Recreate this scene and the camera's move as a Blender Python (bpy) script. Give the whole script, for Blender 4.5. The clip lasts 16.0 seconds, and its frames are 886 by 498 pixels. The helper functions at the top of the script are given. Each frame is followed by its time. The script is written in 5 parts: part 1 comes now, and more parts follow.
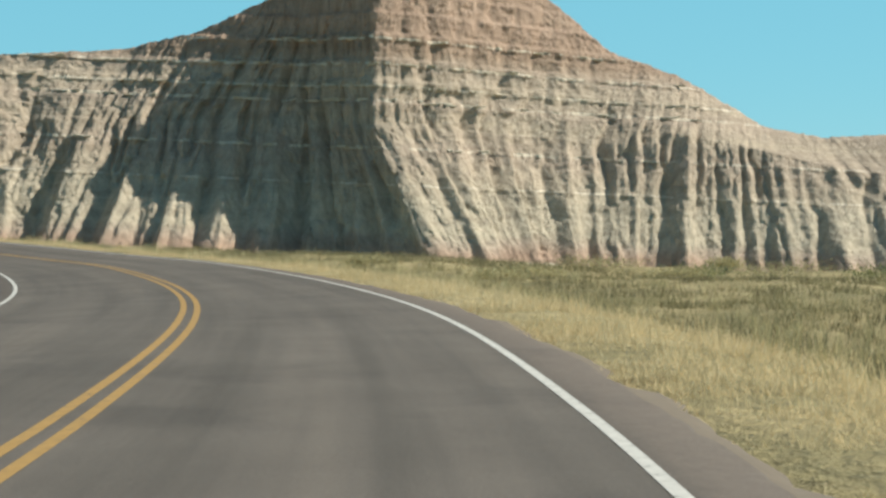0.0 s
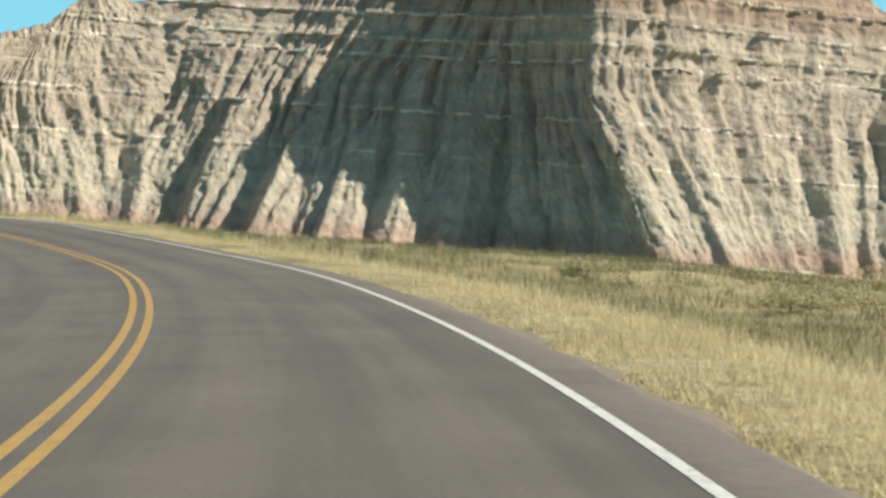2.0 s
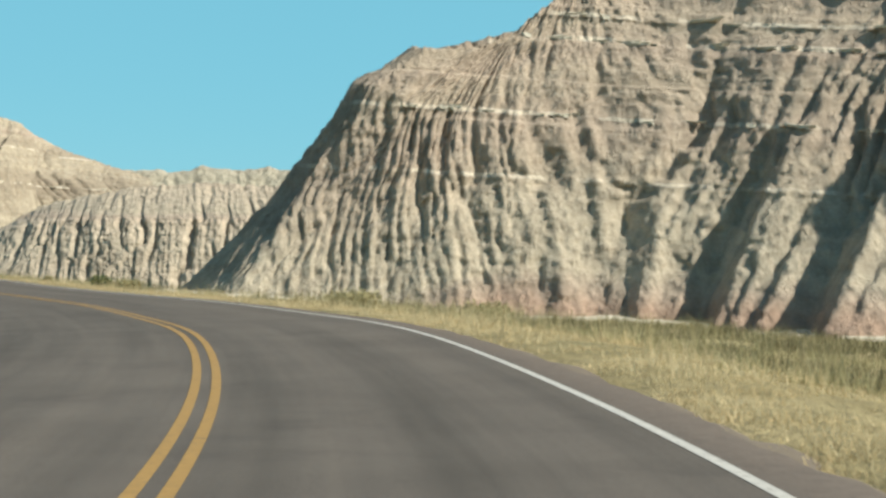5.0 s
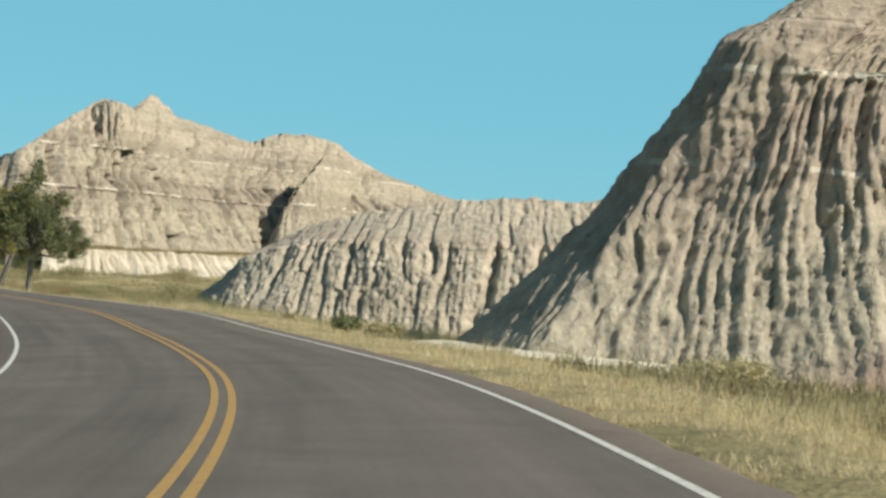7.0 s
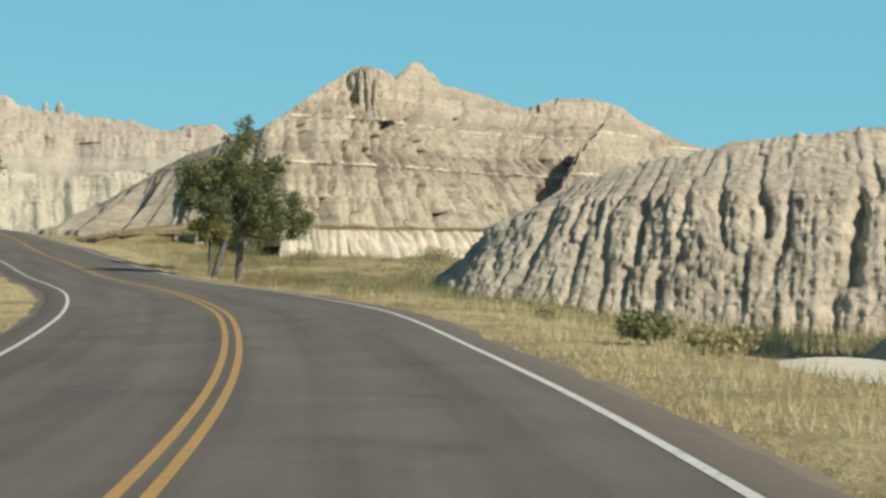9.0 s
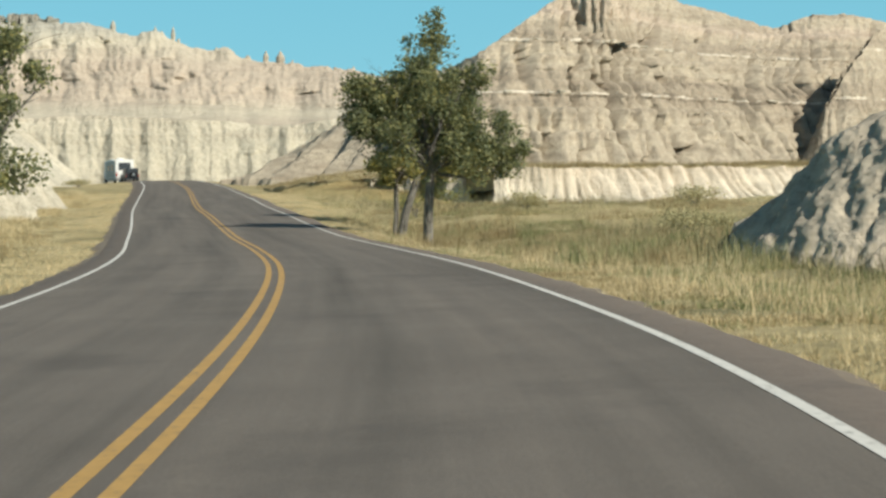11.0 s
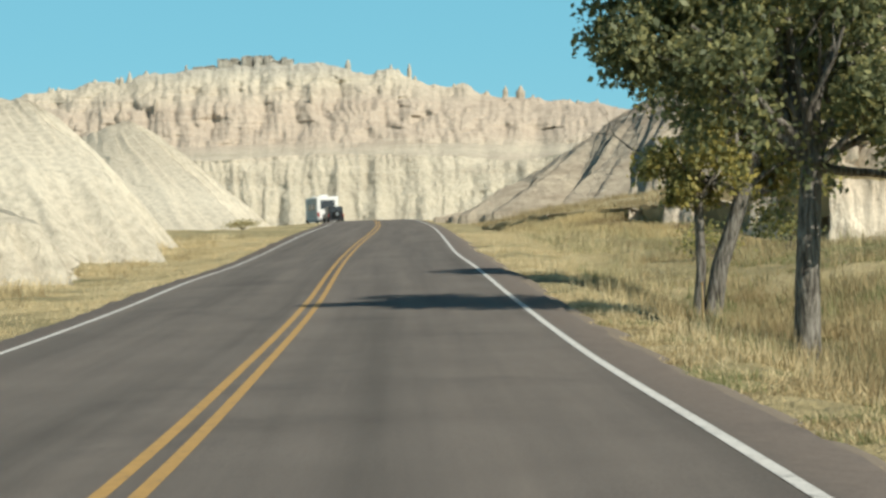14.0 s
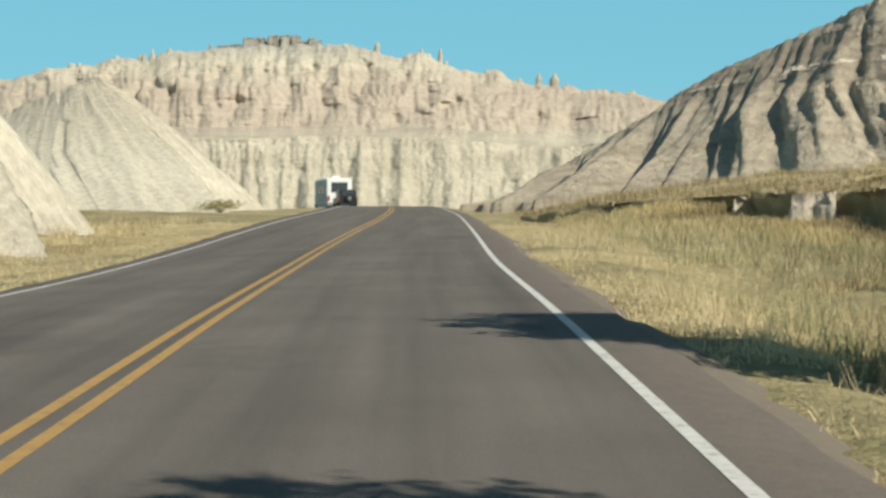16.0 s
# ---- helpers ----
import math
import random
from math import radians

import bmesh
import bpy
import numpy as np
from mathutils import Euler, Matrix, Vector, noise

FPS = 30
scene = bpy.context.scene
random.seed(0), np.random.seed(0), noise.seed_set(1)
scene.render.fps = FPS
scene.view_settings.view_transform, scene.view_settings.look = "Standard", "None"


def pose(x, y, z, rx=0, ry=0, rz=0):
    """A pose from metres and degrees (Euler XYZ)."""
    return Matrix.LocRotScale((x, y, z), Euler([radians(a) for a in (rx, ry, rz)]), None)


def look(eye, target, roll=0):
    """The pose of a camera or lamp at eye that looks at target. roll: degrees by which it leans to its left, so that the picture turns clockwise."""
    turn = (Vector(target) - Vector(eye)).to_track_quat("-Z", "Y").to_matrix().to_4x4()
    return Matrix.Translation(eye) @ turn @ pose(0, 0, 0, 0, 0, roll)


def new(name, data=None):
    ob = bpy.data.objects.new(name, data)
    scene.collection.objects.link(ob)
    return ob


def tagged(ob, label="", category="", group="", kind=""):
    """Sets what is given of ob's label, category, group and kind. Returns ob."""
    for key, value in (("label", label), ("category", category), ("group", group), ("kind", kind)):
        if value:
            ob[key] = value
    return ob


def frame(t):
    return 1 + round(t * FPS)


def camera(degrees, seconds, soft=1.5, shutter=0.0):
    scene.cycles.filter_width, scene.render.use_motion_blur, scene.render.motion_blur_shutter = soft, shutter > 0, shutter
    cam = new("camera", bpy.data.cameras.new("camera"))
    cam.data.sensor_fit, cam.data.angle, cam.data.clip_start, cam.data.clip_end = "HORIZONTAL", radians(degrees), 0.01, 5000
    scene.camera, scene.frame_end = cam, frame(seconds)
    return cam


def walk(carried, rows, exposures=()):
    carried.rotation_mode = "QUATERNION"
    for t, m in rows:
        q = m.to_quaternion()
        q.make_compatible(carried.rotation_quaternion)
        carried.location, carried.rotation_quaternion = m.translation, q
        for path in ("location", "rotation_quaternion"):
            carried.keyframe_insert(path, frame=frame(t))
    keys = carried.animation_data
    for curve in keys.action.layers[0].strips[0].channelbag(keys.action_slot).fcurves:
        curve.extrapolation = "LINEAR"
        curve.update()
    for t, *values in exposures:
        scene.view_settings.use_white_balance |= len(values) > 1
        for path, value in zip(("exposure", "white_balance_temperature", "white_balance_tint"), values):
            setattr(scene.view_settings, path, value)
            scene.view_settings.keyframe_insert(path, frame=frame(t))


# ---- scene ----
cam = camera(26.83, 16.0, soft=2.8, shutter=0.12)


def key(t, x, y, z, pan, tilt, roll):
    return (t, pose(x, y, z, 90 + tilt, 0, pan) @ pose(0, 0, 0, 0, 0, roll))


walk(cam, [key(*r) for r in (
    (0, 1.711, 1.538, 2.690, 0.656, -1.788, -0.111), (0.5, 1.342, 8.516, 2.600, 0.601, -2.662, -0.382), (1, 0.910, 15.551, 2.426, 1.550, -2.031, -0.125),
    (1.5, 0.268, 22.720, 2.315, 4.305, -1.369, 0.714), (2, -0.657, 29.833, 2.158, 6.729, -2.142, 1.450), (2.5, -1.733, 36.637, 2.036, 8.974, -1.289, 1.765),
    (3, -3.173, 43.613, 1.833, 12.012, -1.712, 1.477), (3.5, -4.990, 50.586, 1.748, 14.314, -2.091, 1.076), (4, -6.978, 57.287, 1.645, 17.147, 0.389, 1.254),
    (4.5, -9.336, 63.947, 1.525, 20.097, 0.443, 0.918), (4.7, -10.292, 66.583, 1.478, 20.986, 0.112, 0.667), (5.2, -13.235, 73.688, 1.384, 24.079, 0.292, 1.037),
    (5.7, -16.014, 79.669, 1.341, 26.299, 0.472, 1.408), (6.2, -19.023, 85.520, 1.332, 28.088, 0.652, 1.778), (6.8, -23.083, 92.723, 1.321, 31.314, 0.868, 2.222),
    (7, -24.504, 95.030, 1.393, 33.122, 1.012, 2.497), (7.5, -28.150, 100.624, 1.367, 33.995, 2.783, 2.742), (8, -31.872, 106.019, 1.268, 37.413, 1.635, 2.061),
    (8.2, -33.448, 108.151, 1.228, 38.591, 0.311, 1.673), (8.7, -37.758, 113.592, 1.176, 40.204, 0.187, 0.954), (9.2, -42.401, 118.928, 1.115, 43.034, 0.062, 0.234),
    (9.7, -47.256, 124.034, 1.052, 44.135, -0.063, -0.486), (10.3, -52.868, 129.649, 0.971, 45.614, -0.213, -1.349), (10.5, -54.833, 131.514, 0.982, 46.397, -0.582, -1.198),
    (11, -59.877, 136.113, 1.022, 49.011, -1.483, -0.892), (11.5, -65.110, 140.630, 1.063, 50.010, -0.409, -0.472), (12, -70.571, 145.097, 1.124, 51.107, -0.620, -0.179),
    (12.5, -76.175, 149.489, 1.156, 52.383, 1.293, 0.288), (13, -81.698, 153.655, 1.120, 54.472, -0.524, 0.116), (13.5, -87.298, 157.790, 1.117, 55.569, 0.294, -0.873),
    (14, -92.913, 161.843, 1.083, 56.559, -0.063, -2.071), (14.5, -98.421, 165.615, 1.091, 56.060, -0.654, -2.256), (15, -104.107, 169.482, 1.147, 55.300, 0.022, -2.022),
    (15.5, -109.511, 172.952, 1.205, 56.107, 0.123, -1.374), (16, -114.763, 176.200, 1.302, 57.386, -0.353, -0.458))], [(0.0, 0.34), (1.5, 0.48), (2.5, 0.62), (4.0, 0.50), (4.5, 0.40), (7.0, 0.22), (8.0, 0.12), (10.5, 0.26), (13.5, 0.29), (16.0, 0.23)])

# ---- world and sun ----
SUN_X, SUN_Y, SUN_UP = 0.972, 0.236, radians(40)
world = bpy.data.worlds.new("sky")
scene.world = world
world.use_nodes = True
wn = world.node_tree
sky = wn.nodes.new("ShaderNodeTexSky")
sky.sky_type, sky.sun_disc = "NISHITA", False
sky.sun_elevation, sky.sun_rotation = SUN_UP, math.atan2(SUN_X, SUN_Y)
sky.altitude, sky.air_density, sky.dust_density, sky.ozone_density = 3000, 1.0, 0.6, 2.0
tint = wn.nodes.new("ShaderNodeMix")
tint.data_type, tint.blend_type = "RGBA", "MULTIPLY"
tint.inputs[0].default_value, tint.inputs[7].default_value = 1.0, (0.95, 0.95, 0.72, 1)
wn.links.new(sky.outputs[0], tint.inputs[6])
even = wn.nodes.new("ShaderNodeMix")
even.data_type = "RGBA"
even.inputs[7].default_value = (1.5, 4.8, 6.2, 1)
# clear air towards the zenith, an even bright blue lower down
way = wn.nodes.new("ShaderNodeTexCoord")
rise = wn.nodes.new("ShaderNodeSeparateXYZ")
wn.links.new(way.outputs["Generated"], rise.inputs[0])
low_sky = wn.nodes.new("ShaderNodeMapRange")
low_sky.interpolation_type = "SMOOTHSTEP"
low_sky.inputs["From Min"].default_value, low_sky.inputs["From Max"].default_value = 0.1, 0.6
low_sky.inputs["To Min"].default_value, low_sky.inputs["To Max"].default_value = 0.8, 0.0
wn.links.new(rise.outputs[2], low_sky.inputs["Value"])
wn.links.new(low_sky.outputs["Result"], even.inputs[0])
wn.links.new(tint.outputs[2], even.inputs[6])
wn.links.new(even.outputs[2], wn.nodes["Background"].inputs[0])
wn.nodes["Background"].inputs[1].default_value = 0.10
sun = new("sun", bpy.data.lights.new("sun", "SUN"))
sun.data.energy, sun.data.angle, sun.data.color = 5.2, radians(0.5), (0.955, 0.915, 0.785)
sun.matrix_world = look((SUN_X * 100, SUN_Y * 100, math.tan(SUN_UP) * 99.7), (0, 0, 0))


# ---- materials ----
def material(name, rough=0.9, metal=0.0):
    m = bpy.data.materials.new(name)
    m.use_nodes = True
    p = m.node_tree.nodes["Principled BSDF"]
    p.inputs["Roughness"].default_value, p.inputs["Metallic"].default_value = rough, metal
    if "Specular IOR Level" in p.inputs:
        p.inputs["Specular IOR Level"].default_value = 0.25
    return m, m.node_tree, p


def node(tree, kind, **values):
    n = tree.nodes.new(kind)
    for k, v in values.items():
        n.inputs[k].default_value = v
    return n


def ramp(tree, fac, stops, constant=False):
    r = tree.nodes.new("ShaderNodeValToRGB")
    while len(r.color_ramp.elements) < len(stops):
        r.color_ramp.elements.new(0.5)
    for e, (p, c) in zip(r.color_ramp.elements, stops):
        e.position, e.color = p, (*c, 1)
    tree.links.new(fac, r.inputs[0])
    return r


def maths(tree, op, a, b):
    n = tree.nodes.new("ShaderNodeMath")
    n.operation = op
    for i, v in ((0, a), (1, b)):
        if isinstance(v, (int, float)):
            n.inputs[i].default_value = v
        else:
            tree.links.new(v, n.inputs[i])
    return n.outputs[0]


def mix(tree, fac, a, b, kind="MIX"):
    n = tree.nodes.new("ShaderNodeMix")
    n.data_type, n.blend_type = "RGBA", kind
    for i, v in ((0, fac), (6, a), (7, b)):
        if isinstance(v, (int, float)):
            n.inputs[i].default_value = v
        elif isinstance(v, tuple):
            n.inputs[i].default_value = (*v, 1)
        else:
            tree.links.new(v, n.inputs[i])
    return n.outputs[2]


def noise_tex(tree, scale, detail=4.0, stretch=(1, 1, 1), rough=0.55):
    g = tree.nodes.new("ShaderNodeNewGeometry")
    mp = tree.nodes.new("ShaderNodeMapping")
    mp.inputs["Scale"].default_value = stretch
    tree.links.new(g.outputs["Position"], mp.inputs[0])
    n = node(tree, "ShaderNodeTexNoise", Scale=scale, Detail=detail, Roughness=rough)
    tree.links.new(mp.outputs[0], n.inputs["Vector"])
    return n.outputs["Fac"]


def bump(tree, p, height, strength, distance):
    b = node(tree, "ShaderNodeBump", Strength=strength, Distance=distance)
    tree.links.new(height, b.inputs["Height"])
    tree.links.new(b.outputs[0], p.inputs["Normal"])


def rock(name, low, high, stops, scale=1.0, ledges=(), dip=0.0, beds=1.0, west=0.0):
    """Bedded clay and siltstone: colour bands by height, streaked downwards by wash, with thin broken pale ledges."""
    m, t, p = material(name, 0.95)
    g = t.nodes.new("ShaderNodeNewGeometry")
    s = t.nodes.new("ShaderNodeSeparateXYZ")
    t.links.new(g.outputs["Position"], s.inputs[0])
    wob = noise_tex(t, 0.12 / scale, 3.0)
    wob2 = noise_tex(t, 1.1 / scale, 3.0)
    z = maths(t, "ADD", s.outputs[2], maths(t, "MULTIPLY", maths(t, "SUBTRACT", wob, 0.5), 1.6 * scale))
    z = maths(t, "ADD", z, maths(t, "MULTIPLY", maths(t, "SUBTRACT", wob2, 0.5), 0.6 * scale))
    z = maths(t, "ADD", z, maths(t, "MULTIPLY", maths(t, "ADD", s.outputs[0], 38.0), dip))
    if west:
        # the beds rise by this much past the western end
        end = t.nodes.new("ShaderNodeMapRange")
        end.inputs["From Min"].default_value, end.inputs["From Max"].default_value, end.inputs["To Max"].default_value = -40.0, -47.0, west
        t.links.new(s.outputs[0], end.inputs["Value"])
        z = maths(t, "ADD", z, end.outputs["Result"])
    fac = maths(t, "DIVIDE", maths(t, "SUBTRACT", z, low), high - low)
    col = ramp(t, fac, stops).outputs[0]
    # thin beds, a shade lighter or darker than their neighbours
    mp = t.nodes.new("ShaderNodeMapping")
    mp.inputs["Scale"].default_value = (0.10, 0.10, 1)
    t.links.new(g.outputs["Position"], mp.inputs[0])
    thin = node(t, "ShaderNodeTexNoise", Scale=1.3 / scale, Detail=5.0, Roughness=0.65)
    t.links.new(mp.outputs[0], thin.inputs["Vector"])
    col = mix(t, 1.0, col, ramp(t, thin.outputs["Fac"], [(0.34, (1 - 0.12 * beds, 1 - 0.13 * beds, 1 - 0.14 * beds)), (0.5, (1.0, 1.0, 1.0)), (0.64, (1 + 0.05 * beds, 1 + 0.05 * beds, 1 + 0.04 * beds))]).outputs[0], "MULTIPLY")
    broken = ramp(t, noise_tex(t, 0.55 / scale, 4.0, (1, 1, 0.4), 0.7), [(0.46, (0, 0, 0)), (0.56, (1, 1, 1))]).outputs[0]
    zl = maths(t, "ADD", s.outputs[2], maths(t, "MULTIPLY", maths(t, "SUBTRACT", wob2, 0.5), 0.3 * scale))
    zl = maths(t, "ADD", zl, maths(t, "MULTIPLY", maths(t, "ADD", s.outputs[0], 38.0), dip))
    for lz, lw in ledges:
        near = maths(t, "LESS_THAN", maths(t, "ABSOLUTE", maths(t, "SUBTRACT", zl, lz), 0.0), lw)
        col = mix(t, maths(t, "MULTIPLY", near, broken), col, WHITE)
    streak = noise_tex(t, 1.6 / scale, 4.0, (1, 1, 0.12))
    dark = 0.76 if scale < 3 else 0.90
    streaks = ramp(t, streak, [(0.3, (dark, dark - 0.01, dark - 0.02)), (0.62, (1.06, 1.05, 1.04))]).outputs[0]
    col = mix(t, 1.0, col, streaks, "MULTIPLY")
    grain = noise_tex(t, 7.0 / scale, 6.0, (1, 1, 1), 0.7)
    grains = ramp(t, grain, [(0.25, (0.78, 0.77, 0.75)), (0.7, (1.08, 1.08, 1.07))]).outputs[0]
    col = mix(t, 1.0, col, grains, "MULTIPLY")
    t.links.new(col, p.inputs["Base Color"])
    h = maths(t, "ADD", maths(t, "MULTIPLY", noise_tex(t, 2.6 / scale, 5.0, (1, 1, 0.3)), 1.0), maths(t, "MULTIPLY", grain, 0.4))
    bump(t, p, h, 0.8, 0.28 * scale)
    return m


GREEN, PALE, PINK, BROWN, WHITE, ROSE = (0.50, 0.435, 0.345), (0.57, 0.485, 0.385), (0.44, 0.315, 0.245), (0.37, 0.27, 0.205), (0.69, 0.615, 0.51), (0.505, 0.415, 0.335)
CLAY_GREY, CLAY_ROSE = (0.46, 0.385, 0.305), (0.455, 0.37, 0.30)
ROCK_WALL = rock("butte_clay", -2, 26, [(0.0, PINK), (0.055, PINK), (0.085, CLAY_ROSE), (0.11, GREEN), (0.20, GREEN), (0.27, CLAY_GREY), (0.34, CLAY_ROSE), (0.42, CLAY_GREY), (0.47, CLAY_ROSE), (0.52, CLAY_GREY), (0.58, CLAY_ROSE), (0.63, BROWN), (0.72, PINK), (1.0, BROWN)], 1.0,
                 ((4.7, 0.08), (7.6, 0.10), (11.4, 0.12), (12.6, 0.10), (14.4, 0.10), (16.5, 0.1)), 0.045, 1.0, 3.0)
ROCK_MID = rock("ridge_clay", -1, 8, [(0.0, PALE), (0.25, GREEN), (0.42, PALE), (0.48, ROSE), (0.54, GREEN), (0.70, PALE), (0.78, ROSE), (1.0, ROSE)])
ROCK_LOW = rock("bluff_clay", -1, 6, [(0.0, PALE), (0.3, WHITE), (0.55, PALE), (0.64, PALE), (0.69, BROWN), (1.0, BROWN)])
DUN, SAND = (0.375, 0.315, 0.245), (0.45, 0.385, 0.30)
ROCK_BUTTE = rock("banded_clay", 2, 27, [(0.0, PALE), (0.07, SAND), (0.1, SAND), (0.26, SAND), (0.33, DUN), (0.42, DUN), (0.46, SAND), (0.56, SAND), (0.61, DUN), (0.67, SAND), (0.73, ROSE), (0.78, SAND), (0.84, SAND), (0.92, SAND), (0.97, ROSE), (1.0, SAND)], 1.5,
                  ((11.0, 0.12), (16.6, 0.15)), 0.0, 1.6)
DULL, BUFF, MAUVE, ASH = (0.475, 0.43, 0.345), (0.51, 0.46, 0.37), (0.45, 0.38, 0.31), (0.40, 0.38, 0.33)
ROCK_FAR = rock("far_clay", 3, 95, [(0.0, DULL), (0.12, DULL), (0.2, BUFF), (0.26, MAUVE), (0.34, MAUVE), (0.42, BUFF), (0.5, MAUVE), (0.60, MAUVE), (0.70, MAUVE), (0.84, BUFF), (0.93, ASH), (1.0, ASH)], 5.0,
                ((25.0, 0.6),))
CHALK = (0.60, 0.55, 0.45)
ROCK_HILL = rock("hill_clay", 1, 15, [(0.0, BUFF), (0.3, CHALK), (0.55, BUFF), (0.7, DULL), (0.8, BUFF), (1.0, MAUVE)], 0.6, (), 0.0, 0.0)


def asphalt():
    m, t, p = material("asphalt", 0.85)
    base = ramp(t, noise_tex(t, 0.5, 5.0), [(0.3, (0.110, 0.094, 0.081)), (0.7, (0.136, 0.117, 0.101))]).outputs[0]
    uv = t.nodes.new("ShaderNodeUVMap")
    mp = t.nodes.new("ShaderNodeMapping")
    mp.inputs["Scale"].default_value = (1.3, 0.03, 1)
    t.links.new(uv.outputs[0], mp.inputs[0])
    n = node(t, "ShaderNodeTexNoise", Scale=1.0, Detail=6.0, Roughness=0.6)
    t.links.new(mp.outputs[0], n.inputs["Vector"])
    base = mix(t, 1.0, base, ramp(t, n.outputs["Fac"], [(0.3, (0.72, 0.72, 0.72)), (0.5, (1.0, 1.0, 1.0)), (0.68, (1.20, 1.19, 1.17))]).outputs[0], "MULTIPLY")
    side = t.nodes.new("ShaderNodeSeparateXYZ")
    t.links.new(uv.outputs[0], side.inputs[0])
    out = ramp(t, maths(t, "MULTIPLY", maths(t, "ABSOLUTE", side.outputs[0], 0.0), 0.2), [(0.69, (0, 0, 0)), (0.74, (1, 1, 1))]).outputs[0]
    base = mix(t, out, base, mix(t, noise_tex(t, 6.0, 7.0, (1, 1, 1), 0.8), (0.075, 0.062, 0.054), (0.195, 0.158, 0.131)))
    tar = ramp(t, noise_tex(t, 0.35, 5.0, (1, 1, 1), 0.65), [(0.56, (1, 1, 1)), (0.66, (0.84, 0.84, 0.85))]).outputs[0]
    base = mix(t, 1.0, base, tar, "MULTIPLY")
    grain = ramp(t, noise_tex(t, 60.0, 3.0, (1, 1, 1), 0.8), [(0.3, (0.7, 0.7, 0.7)), (0.7, (1.25, 1.25, 1.25))]).outputs[0]
    t.links.new(mix(t, 1.0, base, grain, "MULTIPLY"), p.inputs["Base Color"])
    bump(t, p, noise_tex(t, 90.0, 2.0), 0.4, 0.01)
    return m


def paint(name, col):
    m, t, p = material(name, 0.7)
    wear = noise_tex(t, 9.0, 5.0, (1, 1, 1), 0.75)
    c = ramp(t, wear, [(0.30, (0.10, 0.095, 0.09)), (0.42, tuple(v * 0.8 for v in col)), (0.7, col)]).outputs[0]
    t.links.new(c, p.inputs["Base Color"])
    return m


def soil():
    m, t, p = material("grass_and_soil", 0.95)
    a = ramp(t, noise_tex(t, 0.22, 5.0), [(0.32, (0.24, 0.22, 0.125)), (0.5, (0.38, 0.325, 0.19)), (0.68, (0.54, 0.46, 0.29))]).outputs[0]
    b = ramp(t, noise_tex(t, 3.0, 6.0, (1, 1, 1), 0.7), [(0.25, (0.6, 0.6, 0.58)), (0.7, (1.15, 1.12, 1.05))]).outputs[0]
    c = ramp(t, noise_tex(t, 28.0, 4.0, (1, 1, 1), 0.75), [(0.3, (0.55, 0.53, 0.5)), (0.65, (1.2, 1.18, 1.1))]).outputs[0]
    t.links.new(mix(t, 1.0, mix(t, 1.0, a, b, "MULTIPLY"), c, "MULTIPLY"), p.inputs["Base Color"])
    bump(t, p, maths(t, "ADD", noise_tex(t, 5.0, 5.0), maths(t, "MULTIPLY", noise_tex(t, 30.0, 4.0), 0.35)), 0.9, 0.15)
    return m


def island(name, stops, rough=0.8, through_light=0.0, spread=0.3):
    """A material whose colour varies from blade to blade or leaf to leaf."""
    m, t, p = material(name, rough)
    g = t.nodes.new("ShaderNodeNewGeometry")
    n = noise_tex(t, 0.35, 3.0)
    f = maths(t, "ADD", maths(t, "MULTIPLY", g.outputs["Random Per Island"], spread), maths(t, "MULTIPLY", n, 1.1 - spread))
    c = ramp(t, f, stops).outputs[0]
    t.links.new(c, p.inputs["Base Color"])
    if through_light:
        tr = t.nodes.new("ShaderNodeBsdfTranslucent")
        t.links.new(c, tr.inputs[0])
        mx = t.nodes.new("ShaderNodeMixShader")
        mx.inputs[0].default_value = through_light
        t.links.new(p.outputs[0], mx.inputs[1])
        t.links.new(tr.outputs[0], mx.inputs[2])
        t.links.new(mx.outputs[0], t.nodes["Material Output"].inputs[0])
    return m


def plain(name, col, rough=0.6, metal=0.0, scale=6.0):
    m, t, p = material(name, rough, metal)
    c = ramp(t, noise_tex(t, scale, 4.0), [(0.3, tuple(v * 0.82 for v in col)), (0.7, col)]).outputs[0]
    t.links.new(c, p.inputs["Base Color"])
    return m


ASPHALT, SOIL = asphalt(), soil()
WHITE_PAINT, YELLOW_PAINT = paint("white_road_paint", (0.62, 0.60, 0.56)), paint("yellow_road_paint", (0.43, 0.26, 0.085))
DRY = island("dry_grass", [(0.2, (0.54, 0.42, 0.23)), (0.5, (0.67, 0.54, 0.32)), (0.85, (0.75, 0.64, 0.42))], 0.8, 0.4)
SAGE = island("olive_sage", [(0.2, (0.10, 0.09, 0.05)), (0.5, (0.19, 0.17, 0.095)), (0.85, (0.31, 0.27, 0.16))], 0.85, 0.3)
WEED = island("brown_weed", [(0.2, (0.22, 0.16, 0.09)), (0.5, (0.36, 0.28, 0.15)), (0.85, (0.52, 0.43, 0.25))], 0.85, 0.35)
GREENISH = island("sage_grass", [(0.2, (0.27, 0.245, 0.13)), (0.5, (0.41, 0.365, 0.20)), (0.85, (0.54, 0.47, 0.275))], 0.8, 0.4)
LEAF = island("leaf", [(0.2, (0.10, 0.12, 0.07)), (0.45, (0.18, 0.20, 0.105)), (0.65, (0.25, 0.26, 0.125)), (0.88, (0.37, 0.335, 0.13))], 0.5, 0.45, 0.6)
GOLD_LEAF = island("yellowing_leaf", [(0.2, (0.13, 0.14, 0.07)), (0.45, (0.26, 0.26, 0.11)), (0.65, (0.40, 0.36, 0.13)), (0.88, (0.56, 0.46, 0.13))], 0.5, 0.5, 0.6)


